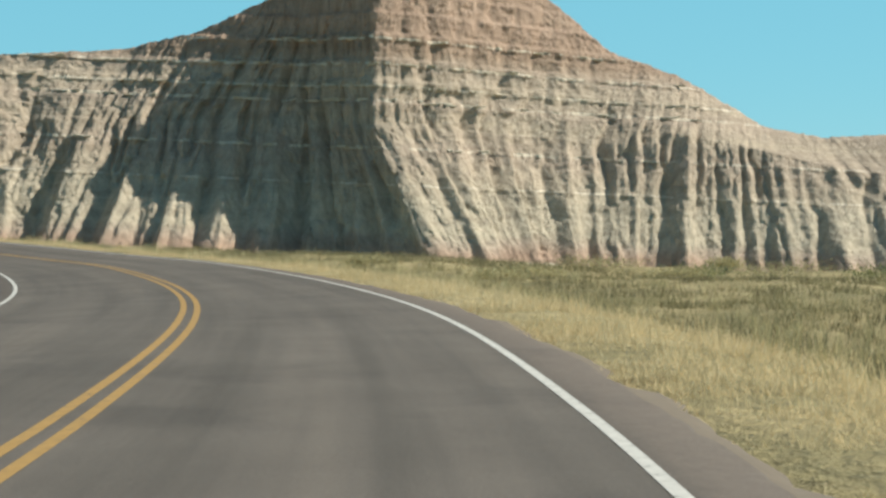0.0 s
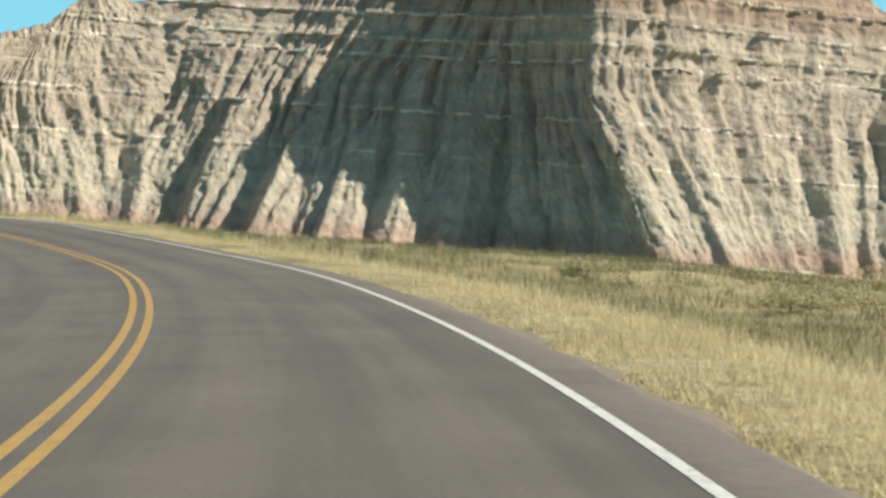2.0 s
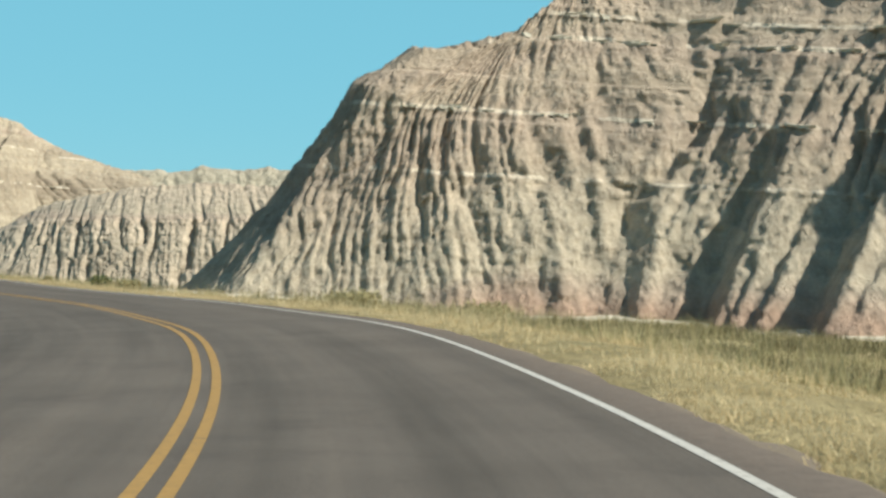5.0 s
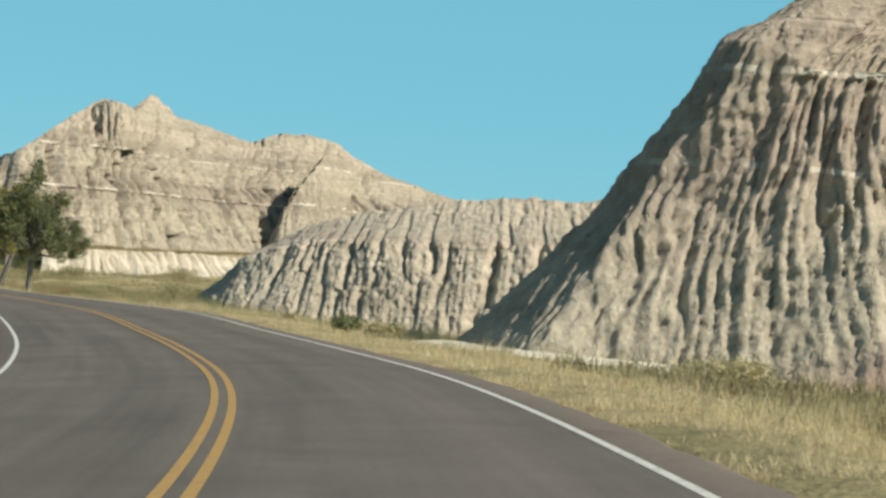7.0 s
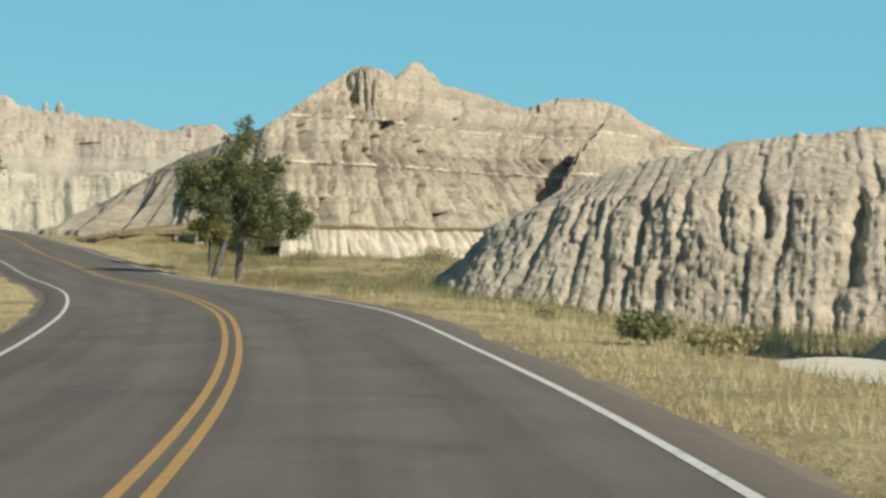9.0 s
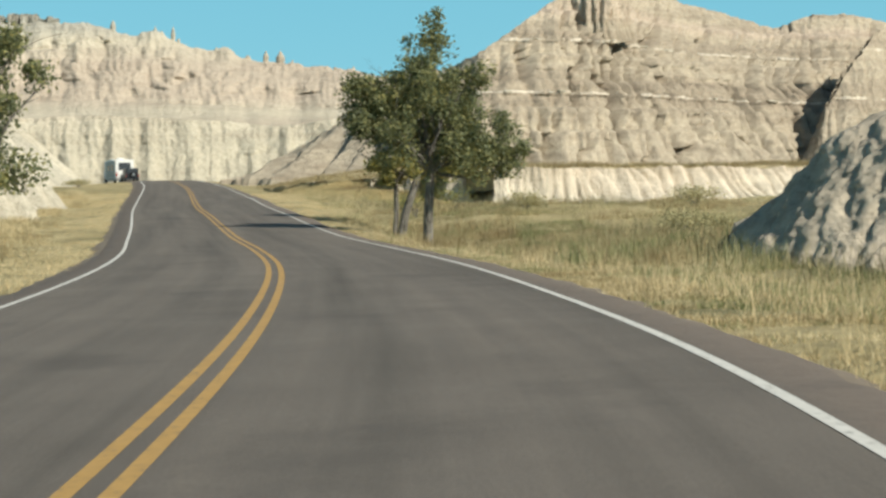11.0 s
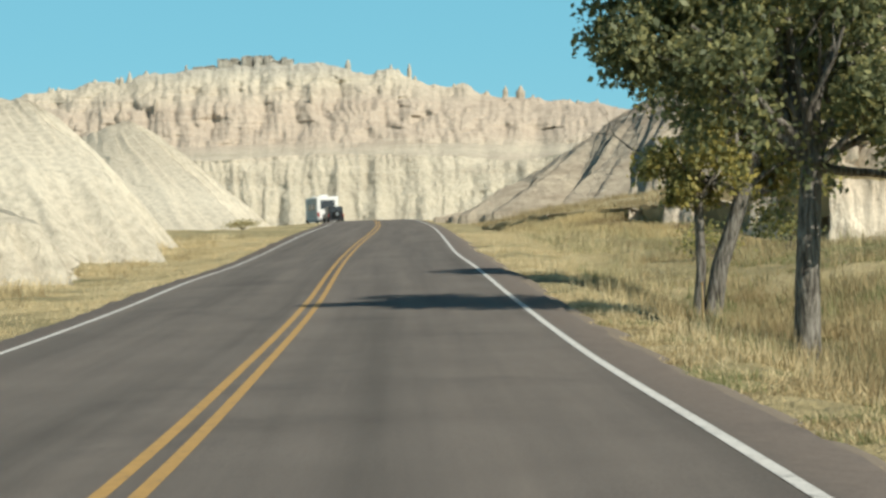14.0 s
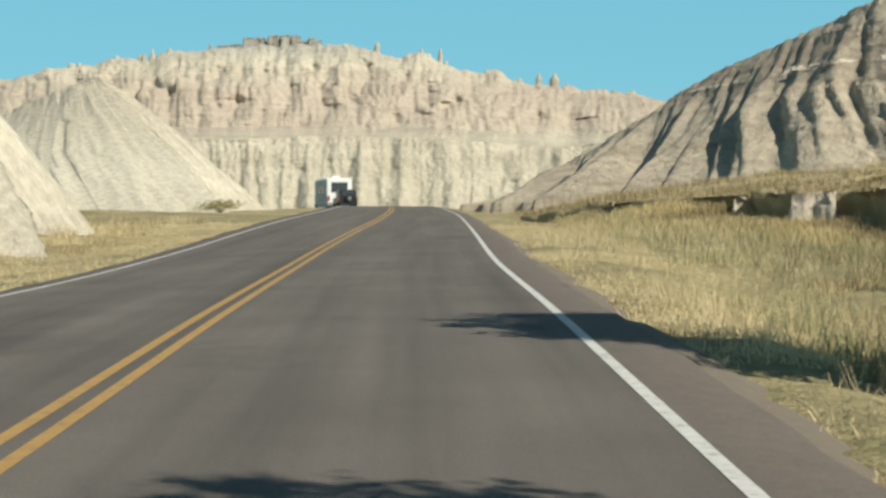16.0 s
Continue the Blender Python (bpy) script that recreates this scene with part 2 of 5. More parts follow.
def bark():
    """Grey furrowed bark."""
    m, t, p = material("bark", 0.95)
    furrow = noise_tex(t, 16.0, 4.0, (1, 1, 0.14), 0.7)
    c = ramp(t, furrow, [(0.36, (0.05, 0.044, 0.038)), (0.5, (0.17, 0.153, 0.13)), (0.66, (0.32, 0.295, 0.26))]).outputs[0]
    t.links.new(c, p.inputs["Base Color"])
    bump(t, p, furrow, 1.0, 0.08)
    return m


BARK = bark()


# ---- shape helpers ----
def lattice(ix, iy, seed):
    h = (ix.astype(np.int64) * 374761393 + iy.astype(np.int64) * 668265263 + seed * 982451653) & 0x7FFFFFFF
    h = ((h ^ (h >> 13)) * 1274126177) & 0x7FFFFFFF
    return ((h ^ (h >> 16)) & 0xFFFF) / 65535.0


def vnoise(x, y, seed=0):
    """Smooth noise from 0 to 1 over arrays."""
    x, y = np.broadcast_arrays(np.asarray(x, float), np.asarray(y, float))
    ix, iy = np.floor(x), np.floor(y)
    fx, fy = x - ix, y - iy
    fx, fy = fx * fx * (3 - 2 * fx), fy * fy * (3 - 2 * fy)
    a, b = lattice(ix, iy, seed), lattice(ix + 1, iy, seed)
    c, d = lattice(ix, iy + 1, seed), lattice(ix + 1, iy + 1, seed)
    return (a * (1 - fx) + b * fx) * (1 - fy) + (c * (1 - fx) + d * fx) * fy


def fbm(x, y, seed=0, octaves=4):
    s, a = 0.0, 0.5
    for k in range(octaves):
        s = s + a * vnoise(x * 2 ** k, y * 2 ** k, seed + 17 * k)
        a *= 0.5
    return s


def step(a, b, x):
    u = np.clip((np.asarray(x, float) - a) / (b - a), 0, 1)
    return u * u * (3 - 2 * u)


def grid_faces(rows, cols):
    i = np.arange(rows - 1)[:, None] * cols + np.arange(cols - 1)[None, :]
    return np.stack([i, i + 1, i + cols + 1, i + cols], -1).reshape(-1, 4)


def mesh_from(name, verts, faces, mats, smooth=True):
    """A mesh of quads or triangles from arrays."""
    verts, faces = np.asarray(verts, np.float32), np.asarray(faces, np.int32)
    me = bpy.data.meshes.new(name)
    me.vertices.add(len(verts))
    me.vertices.foreach_set("co", verts.ravel())
    k = faces.shape[1]
    me.loops.add(faces.size)
    me.loops.foreach_set("vertex_index", faces.ravel())
    me.polygons.add(len(faces))
    me.polygons.foreach_set("loop_start", np.arange(0, faces.size, k, dtype=np.int32))
    me.update(calc_edges=True)
    me.validate()
    for m in mats if isinstance(mats, (list, tuple)) else (mats,):
        me.materials.append(m)
    if smooth:
        me.polygons.foreach_set("use_smooth", np.ones(len(me.polygons), bool))
    return me


def part(name, bm, mat, parent, label=""):
    me = bpy.data.meshes.new(name)
    bm.to_mesh(me)
    bm.free()
    me.materials.append(mat)
    ob = new(name, me)
    ob.parent = parent
    return tagged(ob, label)


def spline(points, spacing):
    """A smooth curve through the points, cut into even steps."""
    p = np.array(points, float)
    q = np.vstack([2 * p[0] - p[1], p, 2 * p[-1] - p[-2]])
    out = []
    for i in range(1, len(q) - 2):
        a, b, c, d = q[i - 1:i + 3]
        u = np.linspace(0, 1, 40, endpoint=False)[:, None]
        out.append(0.5 * ((2 * b) + (c - a) * u + (2 * a - 5 * b + 4 * c - d) * u ** 2 + (3 * b - a - 3 * c + d) * u ** 3))
    out = np.vstack(out + [p[-1:]])
    s = np.concatenate([[0], np.cumsum(np.linalg.norm(np.diff(out, axis=0), axis=1))])
    e = np.linspace(0, s[-1], int(s[-1] / spacing) + 1)
    return np.stack([np.interp(e, s, out[:, k]) for k in range(p.shape[1])], 1)


# ---- road ----
ROUTE = [(1.15, -35.95), (0.70, -23.45), (0.18, -10.94), (-0.42, 1.55), (-0.96, 14.08), (-2.07, 26.62), (-4.00, 39.08), (-6.82, 51.34),
         (-10.53, 63.37), (-15.29, 75.02), (-20.92, 86.22), (-27.38, 96.93), (-34.68, 107.07), (-42.59, 116.73), (-51.21, 125.76), (-60.29, 134.35),
         (-69.73, 142.53), (-79.59, 150.22), (-89.69, 157.58), (-100.09, 164.52), (-110.69, 171.16), (-121.29, 177.80), (-131.93, 184.37), (-142.58, 190.92),
         (-153.14, 197.61), (-163.66, 204.37), (-174.18, 211.14), (-184.73, 217.85), (-195.32, 224.49), (-205.97, 231.05), (-216.67, 237.52), (-227.38, 243.98),
         (-252, 258), (-268, 264), (-284, 266), (-302, 264), (-320, 256), (-336, 244)]
RISE = [1.91, 1.72, 1.54, 1.37, 1.14, 0.90, 0.60, 0.37, 0.21, 0.03, -0.02, 0.01, -0.15, -0.26, -0.34, -0.34, -0.21, -0.21, -0.21, -0.20, -0.10, 0.15, 0.50, 0.78, 1.15, 1.52, 1.87, 2.21, 2.54, 2.86, 3.17, 3.48, 4.0, 3.95, 3.85, 3.7, 3.6, 3.5]
# cross-fall: the curve leans to the inside
BANK_OF = [0.030, 0.029, 0.021, 0.002, -0.010, -0.016, -0.026, -0.030, -0.027, -0.031, -0.039, -0.044, -0.050, -0.049, -0.042, -0.036, -0.031, -0.022, -0.011, -0.005, -0.003, -0.005, -0.015, -0.032, -0.035, -0.008, 0.020, 0.029, 0.030, 0.030, 0.030, 0.030, 0, 0, 0, 0, 0, 0]
CENTRE = spline([(*p, h, b) for p, h, b in zip(ROUTE, RISE, BANK_OF)], 0.5)
CENTRE, TILTED = CENTRE[:, :3], CENTRE[:, 3]


def side_of(line):
    t = np.gradient(line[:, :2], axis=0)
    t /= np.linalg.norm(t, axis=1)[:, None]
    return np.stack([t[:, 1], -t[:, 0]], 1)


RIGHT = side_of(CENTRE)


def ribbon(name, offsets, lift, mat, label="", parent=None, waver=0.0, seed=3):
    """A strip along the road; offsets to the right of its centre line."""
    n = len(CENTRE)
    s = np.arange(n) * 0.5
    v = np.zeros((len(offsets), n, 3))
    for k, o in enumerate(offsets):
        off = o + (waver * (abs(o) > 4.0) * (fbm(s * 1.1, s * 0 + np.sign(o) * 3, seed) - 0.5) if waver else 0)
        v[k, :, :2] = CENTRE[:, :2] + RIGHT * (off if np.ndim(off) == 0 else off[:, None])
        v[k, :, 2] = CENTRE[:, 2] + lift[k] - off * TILTED
    me = mesh_from(name, v.reshape(-1, 3), grid_faces(len(offsets), n)[:, ::-1], mat)
    uv = np.stack([np.repeat(np.array(offsets, float), n), np.tile(s, len(offsets))], 1)
    who = np.empty(len(me.loops), np.int32)
    me.loops.foreach_get("vertex_index", who)
    me.uv_layers.new(name="UVMap").data.foreach_set("uv", uv[who].astype(np.float32).ravel())
    ob = new(name, me)
    ob.parent = parent
    return tagged(ob, label)


EDGE = 4.1
road = ribbon("road", [-EDGE - 0.25, -EDGE, -3.5, -1.7, 0, 1.7, 3.5, EDGE, EDGE + 0.25], [-0.22, -0.03, 0.0, 0.015, 0.02, 0.015, 0.0, -0.03, -0.22], ASPHALT, "", None, 0.2)
tagged(road, "worn grey asphalt two-lane road winding through badlands", "road", kind="structure")
GRAVEL = plain("shoulder_gravel", (0.19, 0.155, 0.12), 0.95, 0.0, 9.0)
for side in (1, -1):
    strip = ribbon("shoulder", [side * (EDGE - 0.45), side * (EDGE + 0.15), side * (EDGE + 0.55)][::side], [-0.06, -0.075, -0.27][::side], GRAVEL, "", None, 0.5, 6 + side)
    tagged(strip, "narrow crumbling gravel shoulder beside the asphalt", "road shoulder", kind="structure")
for name, o, w, lift, mat, label in (("yellow_line", -0.11, 0.05, 0.0238, YELLOW_PAINT, "solid yellow centre stripe"), ("yellow_line", 0.11, 0.05, 0.0238, YELLOW_PAINT, "solid yellow centre stripe"),
                                     ("edge_line", 3.5, 0.046, 0.0045, WHITE_PAINT, "white edge line"), ("edge_line", -3.5, 0.046, 0.0045, WHITE_PAINT, "white edge line")):
    ribbon(name, [o - w, o + w], [lift, lift], mat, label, road)


# ---- rock formations ----
LEDGE = plain("pale_siltstone", (0.60, 0.55, 0.45), 0.95, 0.0, 5.0)


def slab_mesh(w, d, h, seed):
    """A thin broken slab with uneven corners."""
    g = np.random.default_rng(seed)
    bm = bmesh.new()
    bmesh.ops.create_cube(bm, size=1, matrix=Matrix.Diagonal((w, d, h, 1)))
    bmesh.ops.subdivide_edges(bm, edges=bm.edges[:], cuts=1)
    for v in bm.verts:
        v.co += Vector((g.normal(0, 0.09) * w, g.normal(0, 0.12) * d, g.normal(0, 0.12) * h))
    me = bpy.data.meshes.new("ledge_slab")
    bm.to_mesh(me)
    bm.free()
    me.materials.append(LEDGE)
    return me


SLABS = [slab_mesh(w, d, h, k) for k, (w, d, h) in enumerate(((0.9, 0.5, 0.16), (1.3, 0.6, 0.14), (0.6, 0.45, 0.2), (0.45, 0.4, 0.24), (1.7, 0.5, 0.13)))]


def columns(curve, s, smooth):
    """Points on a curve at the shares s of its corners, with the corners rounded over a share of one side."""
    p = np.array(curve, float)
    u = np.linspace(0, 1, len(p))
    q = 0
    for k, w in ((-1, 0.12), (-0.5, 0.22), (0, 0.32), (0.5, 0.22), (1, 0.12)):
        q = q + w * np.stack([np.interp(s + k * smooth / (len(p) - 1), u, p[:, i]) for i in range(3)], 1)
    return q


def formation(name, curves, mat, label, cell=0.25, rib=1.0, depth=1.0, rough=1.0, back=12.0, seed=1, ledge=0.3, crown=0.25, levels=None, cells=None, smooth=0.22, beds=(), spurs=0.0, parent=None, lean=0.0, heave=0.0, fade=0.38, patchy=1.0, flute=1.0, wall=1.45, tents=None, slabs=(), spur_from=-1.0, carve=(1.0, 1.0, 1.0, 1.0), strata=0.0, strata_from=0.25, layer=2.2, dip=0.0):
    """An eroded slope lofted over curves from its foot to its crest: rain runs down it, joins and cuts gullies; hard beds stand out; a back closes it."""
    f = np.array(curves[0], float)
    length = np.linalg.norm(np.diff(f[:, :2], axis=0), axis=1)
    cum = np.concatenate([[0], np.cumsum(length)]) / length.sum()
    cells = cells or [cell] * len(length)
    e = np.unique(np.concatenate([np.linspace(cum[k], cum[k + 1], max(3, int(length[k] / cells[k])) + 1) for k in range(len(length))]))
    n = len(e)
    s = np.interp(e, cum, np.linspace(0, 1, len(f)))
    lines = [columns(c, s, smooth) for c in curves]
    depth, back, lean, flute, rough, strata, spurs, ledge = (np.interp(s, np.linspace(0, 1, len(f)), q) if isinstance(q, list) else q + 0 * s for q in (depth, back, lean, flute, rough, strata, spurs, ledge))
    a, c = lines[0], lines[-1]
    arc = e * length.sum()
    levels = levels or list(np.linspace(0, 1, len(curves)))
    tall = sum(np.max(np.linalg.norm(q - p, axis=1)) for p, q in zip(lines, lines[1:]))
    m = int(min(tall, 70 * rib) / cell) + 8
    v = np.linspace(0, 1, m)
    pos = np.empty((m, n, 3))
    for i, u in enumerate(v):
        k = min(max(np.searchsorted(levels, u, side="right") - 1, 0), len(lines) - 2)
        w = (u - levels[k]) / (levels[k + 1] - levels[k])
        pos[i] = lines[k] * (1 - w) + lines[k + 1] * w
    t = np.gradient(columns(curves[0], s, 0.9)[:, :2], e, axis=0)
    t /= np.linalg.norm(t, axis=1)[:, None] + 1e-9
    out = np.stack([t[:, 1], -t[:, 0]], 1)
    vv, z = np.broadcast_to(v[:, None], (m, n)), pos[..., 2]
    x = np.broadcast_to(arc, z.shape) / rib
    h = np.clip((c[:, 2] - a[:, 2]) / (2.5 * rib), 0.12, 1.0)[None, :]
    xs = x - lean[None] * z / rib
    # where the water would rather run: fine rills near the crest, wide gullies lower down
    low = 0
    for k, (wl, w) in enumerate(((9.0, 0.8), (3.8, 0.9), (1.6, 0.9), (0.75, 0.55))):
        w = w * (1.2 - 0.7 * vv if k < 2 else 0.7 + 0.5 * vv)
        low = low + w * vnoise(xs / wl + 0.4 * vnoise(x / wl * 0.9, z / rib / wl * 0.5 + 5 * k, seed + 40 + k), z / rib / (wl * 2.2 + 3) + 7 * k, seed + k)
    area = np.gradient(arc) / rib * (tall / m / rib)
    dx = np.gradient(arc) / rib
    run, flow, here = area.copy(), np.empty((m, n)), np.arange(n)
    for i in range(m - 1, -1, -1):
        flow[i] = run
        if i:
            q = low[i - 1]
            ql, qr = np.append(9.0, q[:-1]), np.append(q[1:], 9.0)
            go = here + np.where((ql < q) & (ql <= qr), -1, np.where(qr < q, 1, 0))
            run = np.bincount(go, run, n) + area
    # gullies start and fade at many heights
    cut = np.minimum(0.5 * flow ** 0.33, 2.4) * (1 - 0.65 * patchy + 0.95 * patchy * step(0.25, 0.7, 0.6 * vnoise(x / 1.9, z / rib / 4.2, seed + 50) + 0.4 * vnoise(x / 6.0, z / rib / 9, seed + 51)))
    gully = cut.copy()
    for o in range(1, int(min(70, 3.2 / dx.min()))):
        fall = wall * (o * dx) ** 0.78
        gully = np.maximum(gully, np.maximum(np.roll(cut, o, 1), np.roll(cut, -o, 1)) - fall)
    for k in range(4):
        gully[1:-1] = 0.25 * gully[:-2] + 0.5 * gully[1:-1] + 0.25 * gully[2:]
    for k in range(1):
        gully[:, 1:-1] = 0.2 * gully[:, :-2] + 0.6 * gully[:, 1:-1] + 0.2 * gully[:, 2:]
    carved = np.interp(vv, (0, 0.4, 0.7, 1), carve)
    taper = (0.5 + 0.5 * step(0.0, fade, vv)) * carved
    d = (0.6 * taper - gully * taper) * depth[None] * rib * h * (0.3 + 0.7 * step(1.0, 0.88, vv))
    # big spurs and bays
    if spurs.max() > 0:
        d = d + spurs[None] * (np.abs(2 * vnoise(xs / 11 + 0.5 * vv, vv * 1.3, seed + 3) - 1) + 0.6 * np.abs(2 * vnoise(xs / 5, vv * 2, seed + 4) - 1) - 0.75) * (1 - vv ** 3) * step(spur_from, spur_from + 0.2, vv)
    # tent-shaped buttresses: ridges that run out towards the foot
    if tents:
        out_by, wide, reach = tents
        out_by = np.interp(s, np.linspace(0, 1, len(f)), out_by)[None] if isinstance(out_by, list) else out_by
        fall = np.clip(1 - vv / reach, 0, 1)
        for k, (wl, amp) in enumerate(((wide, 1.0), (wide * 0.43, 0.4))):
            ph = xs * rib / wl + 0.9 * vnoise(xs * rib / wl * 0.6, vv * 0.8, seed + 33 + k)
            tri = 1 - np.abs(2 * (ph - np.floor(ph)) - 1)
            size = 0.45 + 0.9 * lattice(np.floor(ph), 0 * ph, seed + 35 + k)
            d = d + out_by * amp * (size * np.maximum(tri - 0.9 * (1 - fall), 0) - 0.25 * fall) * step(0.0, 0.25, fall)
    # fine flutes
    for k, (wl, amp) in enumerate(((0.85, 0.20), (0.38, 0.10))):
        ph = xs / wl + 1.2 * vnoise(x / wl * 0.45 + 31 * k, z / rib / 3, seed + k + 20)
        d = d + flute[None] * amp * rib * h * (0.4 + 0.6 * depth[None]) * (np.abs(np.sin(np.pi * ph)) ** 0.6 - 0.6) * (0.3 + 1.2 * vnoise(x / 3, z / rib / 2.5, seed + 60 + k)) * np.maximum(carved, 0.6)
    # beds: thin hard ledges stand out at one height all along, weathered back in places
    zz = z / rib + 0.3 * (vnoise(x / 14, 0 * x, seed + 5) - 0.5)
    bed = vnoise(zz * 0.9, 0 * zz + 3, 8) + 0.7 * vnoise(zz * 2.6, 0 * zz + 7, 9) - 0.85
    d = d + ledge[None] * rib * h * bed * step(0.1, 0.25, vv)
    # strata: soft layers worn back below the harder edge of the next, thick ones with thin ones between
    level = z + dip * (pos[..., 0] + 38.0)
    if strata.max() > 0:
        for k, (thick, amp) in enumerate(((layer, 1.0), (layer * 0.37, 0.5))):
            up = (level + 0.5 * (vnoise(xs * rib / 16, 0 * x, seed + 23) - 0.5)) / thick
            up = up + 0.55 * vnoise(up * 0.8, 0 * up + 5 * k, 24 + k)
            f = up - np.floor(up)
            d = d + strata[None] * amp * thick * (f ** 1.6 * step(1.0, 0.9, f) - 0.3) * (0.25 + 1.1 * vnoise(xs * rib / 2.6, np.floor(up), seed + 25 + k)) * step(strata_from, strata_from + 0.15, vv)
    for bz, bt, amp in beds:
        zb = level + 0.12 * rib * (vnoise(x / 2.2, 0 * x, seed + 6) - 0.5)
        d = d + amp * h * np.minimum(depth[None], 1.0) * step(bz - bt, bz - 0.7 * bt, zb) * step(bz + 1.6 * bt, bz, zb) * step(0.30, 0.55, vnoise(x / 1.6, 0 * x + bz, seed + 14) * 0.7 + 0.3 * vnoise(x / 0.5, 0 * x + bz, seed + 15))
    rough = rough[None]
    d = d + rough * 0.55 * rib * h * (fbm(x / 1.1, z / rib / 1.5, seed + 90, 5) - 0.48) + rough * 0.22 * rib * h * (1 - 2 * np.abs(2 * fbm(x / 0.42, z / rib / 0.8, seed + 95, 3) - 0.87))
    d = d + 0.4 * rib * h * (1 - vv) ** 7
    pos[..., 0] += out[:, 0] * d
    pos[..., 1] += out[:, 1] * d
    pos[..., 2] += (crown * h * rib * (fbm(x / (0.8 if rib < 1.5 else 2.6), vv * 3, seed + 11, 5) - 0.47) * 2) * step(0.75, 1.0, vv)
    if heave:
        pos[..., 2] += heave * (fbm(x / 5, vv * 4, seed + 31, 3) - 0.45) * np.sin(np.pi * vv) ** 0.7
    under = pos[:1].copy()
    under[..., 2] -= 2.5 * rib
    under[..., :2] += out[None] * 0.4
    rows = [under, pos]
    for k in range(1, 7):
        g = pos[-1:].copy()
        q = k / 6
        g[..., :2] -= out[None] * (back * q)[None, :, None]
        g[..., 2] -= (c[:, 2] - a[:, 2] + 2.0) * q ** 1.3
        g[..., 2] += 0.4 * rib * (fbm(arc / rib / 2, k * 1.0 + 0 * arc, seed + 21) - 0.5)
        rows.append(g)
    allv = np.concatenate(rows, 0)
    me = mesh_from(name, allv.reshape(-1, 3), grid_faces(allv.shape[0], n), mat)
    ob = new(name, me)
    # loose slabs of the hard beds, left standing out of the slope
    g = np.random.default_rng(seed)
    for sz, count, first, last in slabs:
        for k in range(count):
            j = int((first + (last - first) * g.random()) * (n - 1))
            i = int(np.argmin(np.abs(level[:, j] - sz - g.normal(0, 0.06))))
            if 2 < i < m - 3:
                b = new("ledge_slab", SLABS[g.integers(0, len(SLABS))])
                b.parent = ob
                q = g.uniform(0.6, 1.5) * max(rib, 0.6)
                b.matrix_world = pose(*(pos[i, j] + np.append(out[j] * -0.05, 0)), g.normal(0, 4), g.normal(0, 4), math.degrees(math.atan2(out[j, 1], out[j, 0])) + 90 + g.normal(0, 10)) @ Matrix.Diagonal((q, q, q, 1))
    if parent:
        ob.parent = parent
        return tagged(ob, label)
    return tagged(ob, label, "rock formation")


WALL_FOOT = [(-52, 154, -1), (-55.0, 147, -0.8), (-54.4, 141.5, -0.8), (-49.7, 138.2, -0.6), (-48.6, 139, -0.6), (-46, 140.3, -0.8), (-42.8, 141.8, -1), (-39.6, 143.4, -1.1), (-36.5,
             145, -1.2), (-32.9, 146.2, -1.4), (-27.1, 144.4, -1.6), (-20.8, 143.2, -1.8), (-15.5, 145.2, -2.3), (-9, 147, -2.9), (0.2, 139.6, -2.7), (4.2, 142.8, -2.9),
             (8.4, 147, -3), (12, 148.5, -3.5), (18.2, 149.8, -3.8), (27.9, 151.2, -4.2), (34.5, 150, -4.3), (45.4, 152.4, -4.5), (60.5, 148.9, -4.9)]
WALL_WAIST = [(-47, 156, 8), (-49.6, 150.6, 8.8), (-48.1, 146.2, 9), (-46.4, 145.1, 8.8), (-45.5, 145.9, 8.2), (-44.3, 146.2, 7.3), (-42.8, 147, 7.4), (-40.8, 147.9, 6.9), (-38, 150.6,
              7.2), (-33.7, 152.2, 7.4), (-27.8, 153.7, 8.2), (-22.7, 154.2, 8.5), (-17.6, 154.9, 9), (-11.8, 155.4, 9.1), (-5.3, 147.8, 8.1), (0, 151.2, 8.1), (6.9,
              155.6, 6.9), (12.1, 157.3, 6.4), (19.3, 158.7, 7.6), (27.8, 159.8, 5.9), (35.5, 160.4, 4.1), (46.4, 161.6, 4.1), (62.7, 158.2, 4.8)]
WALL_CREST = [(-42.5, 156, 12.6), (-46.8, 152.6, 11.2), (-46.6, 149.5, 10.9), (-45.4, 147.8, 10.6), (-43.6, 150.3, 10.9), (-42.6, 151.7, 11.7), (-41.6, 153.2, 13.1), (-40.6, 155,
              14.4), (-40, 155.2, 14.8), (-38, 157.2, 14.1), (-27.3, 160.8, 14.9), (-21, 160.4, 16.3), (-15.2, 160.6, 19), (-11.5, 160.4, 21.1), (-5.7, 154.4, 22.5),
              (0.3, 158.8, 24), (9.2, 165, 19.4), (14.5, 166, 14.9), (21, 168.5, 12.9), (28.6, 169, 8.4), (34.3, 169.5, 7.4), (45.6, 171, 8), (62.7, 168, 9.3)]
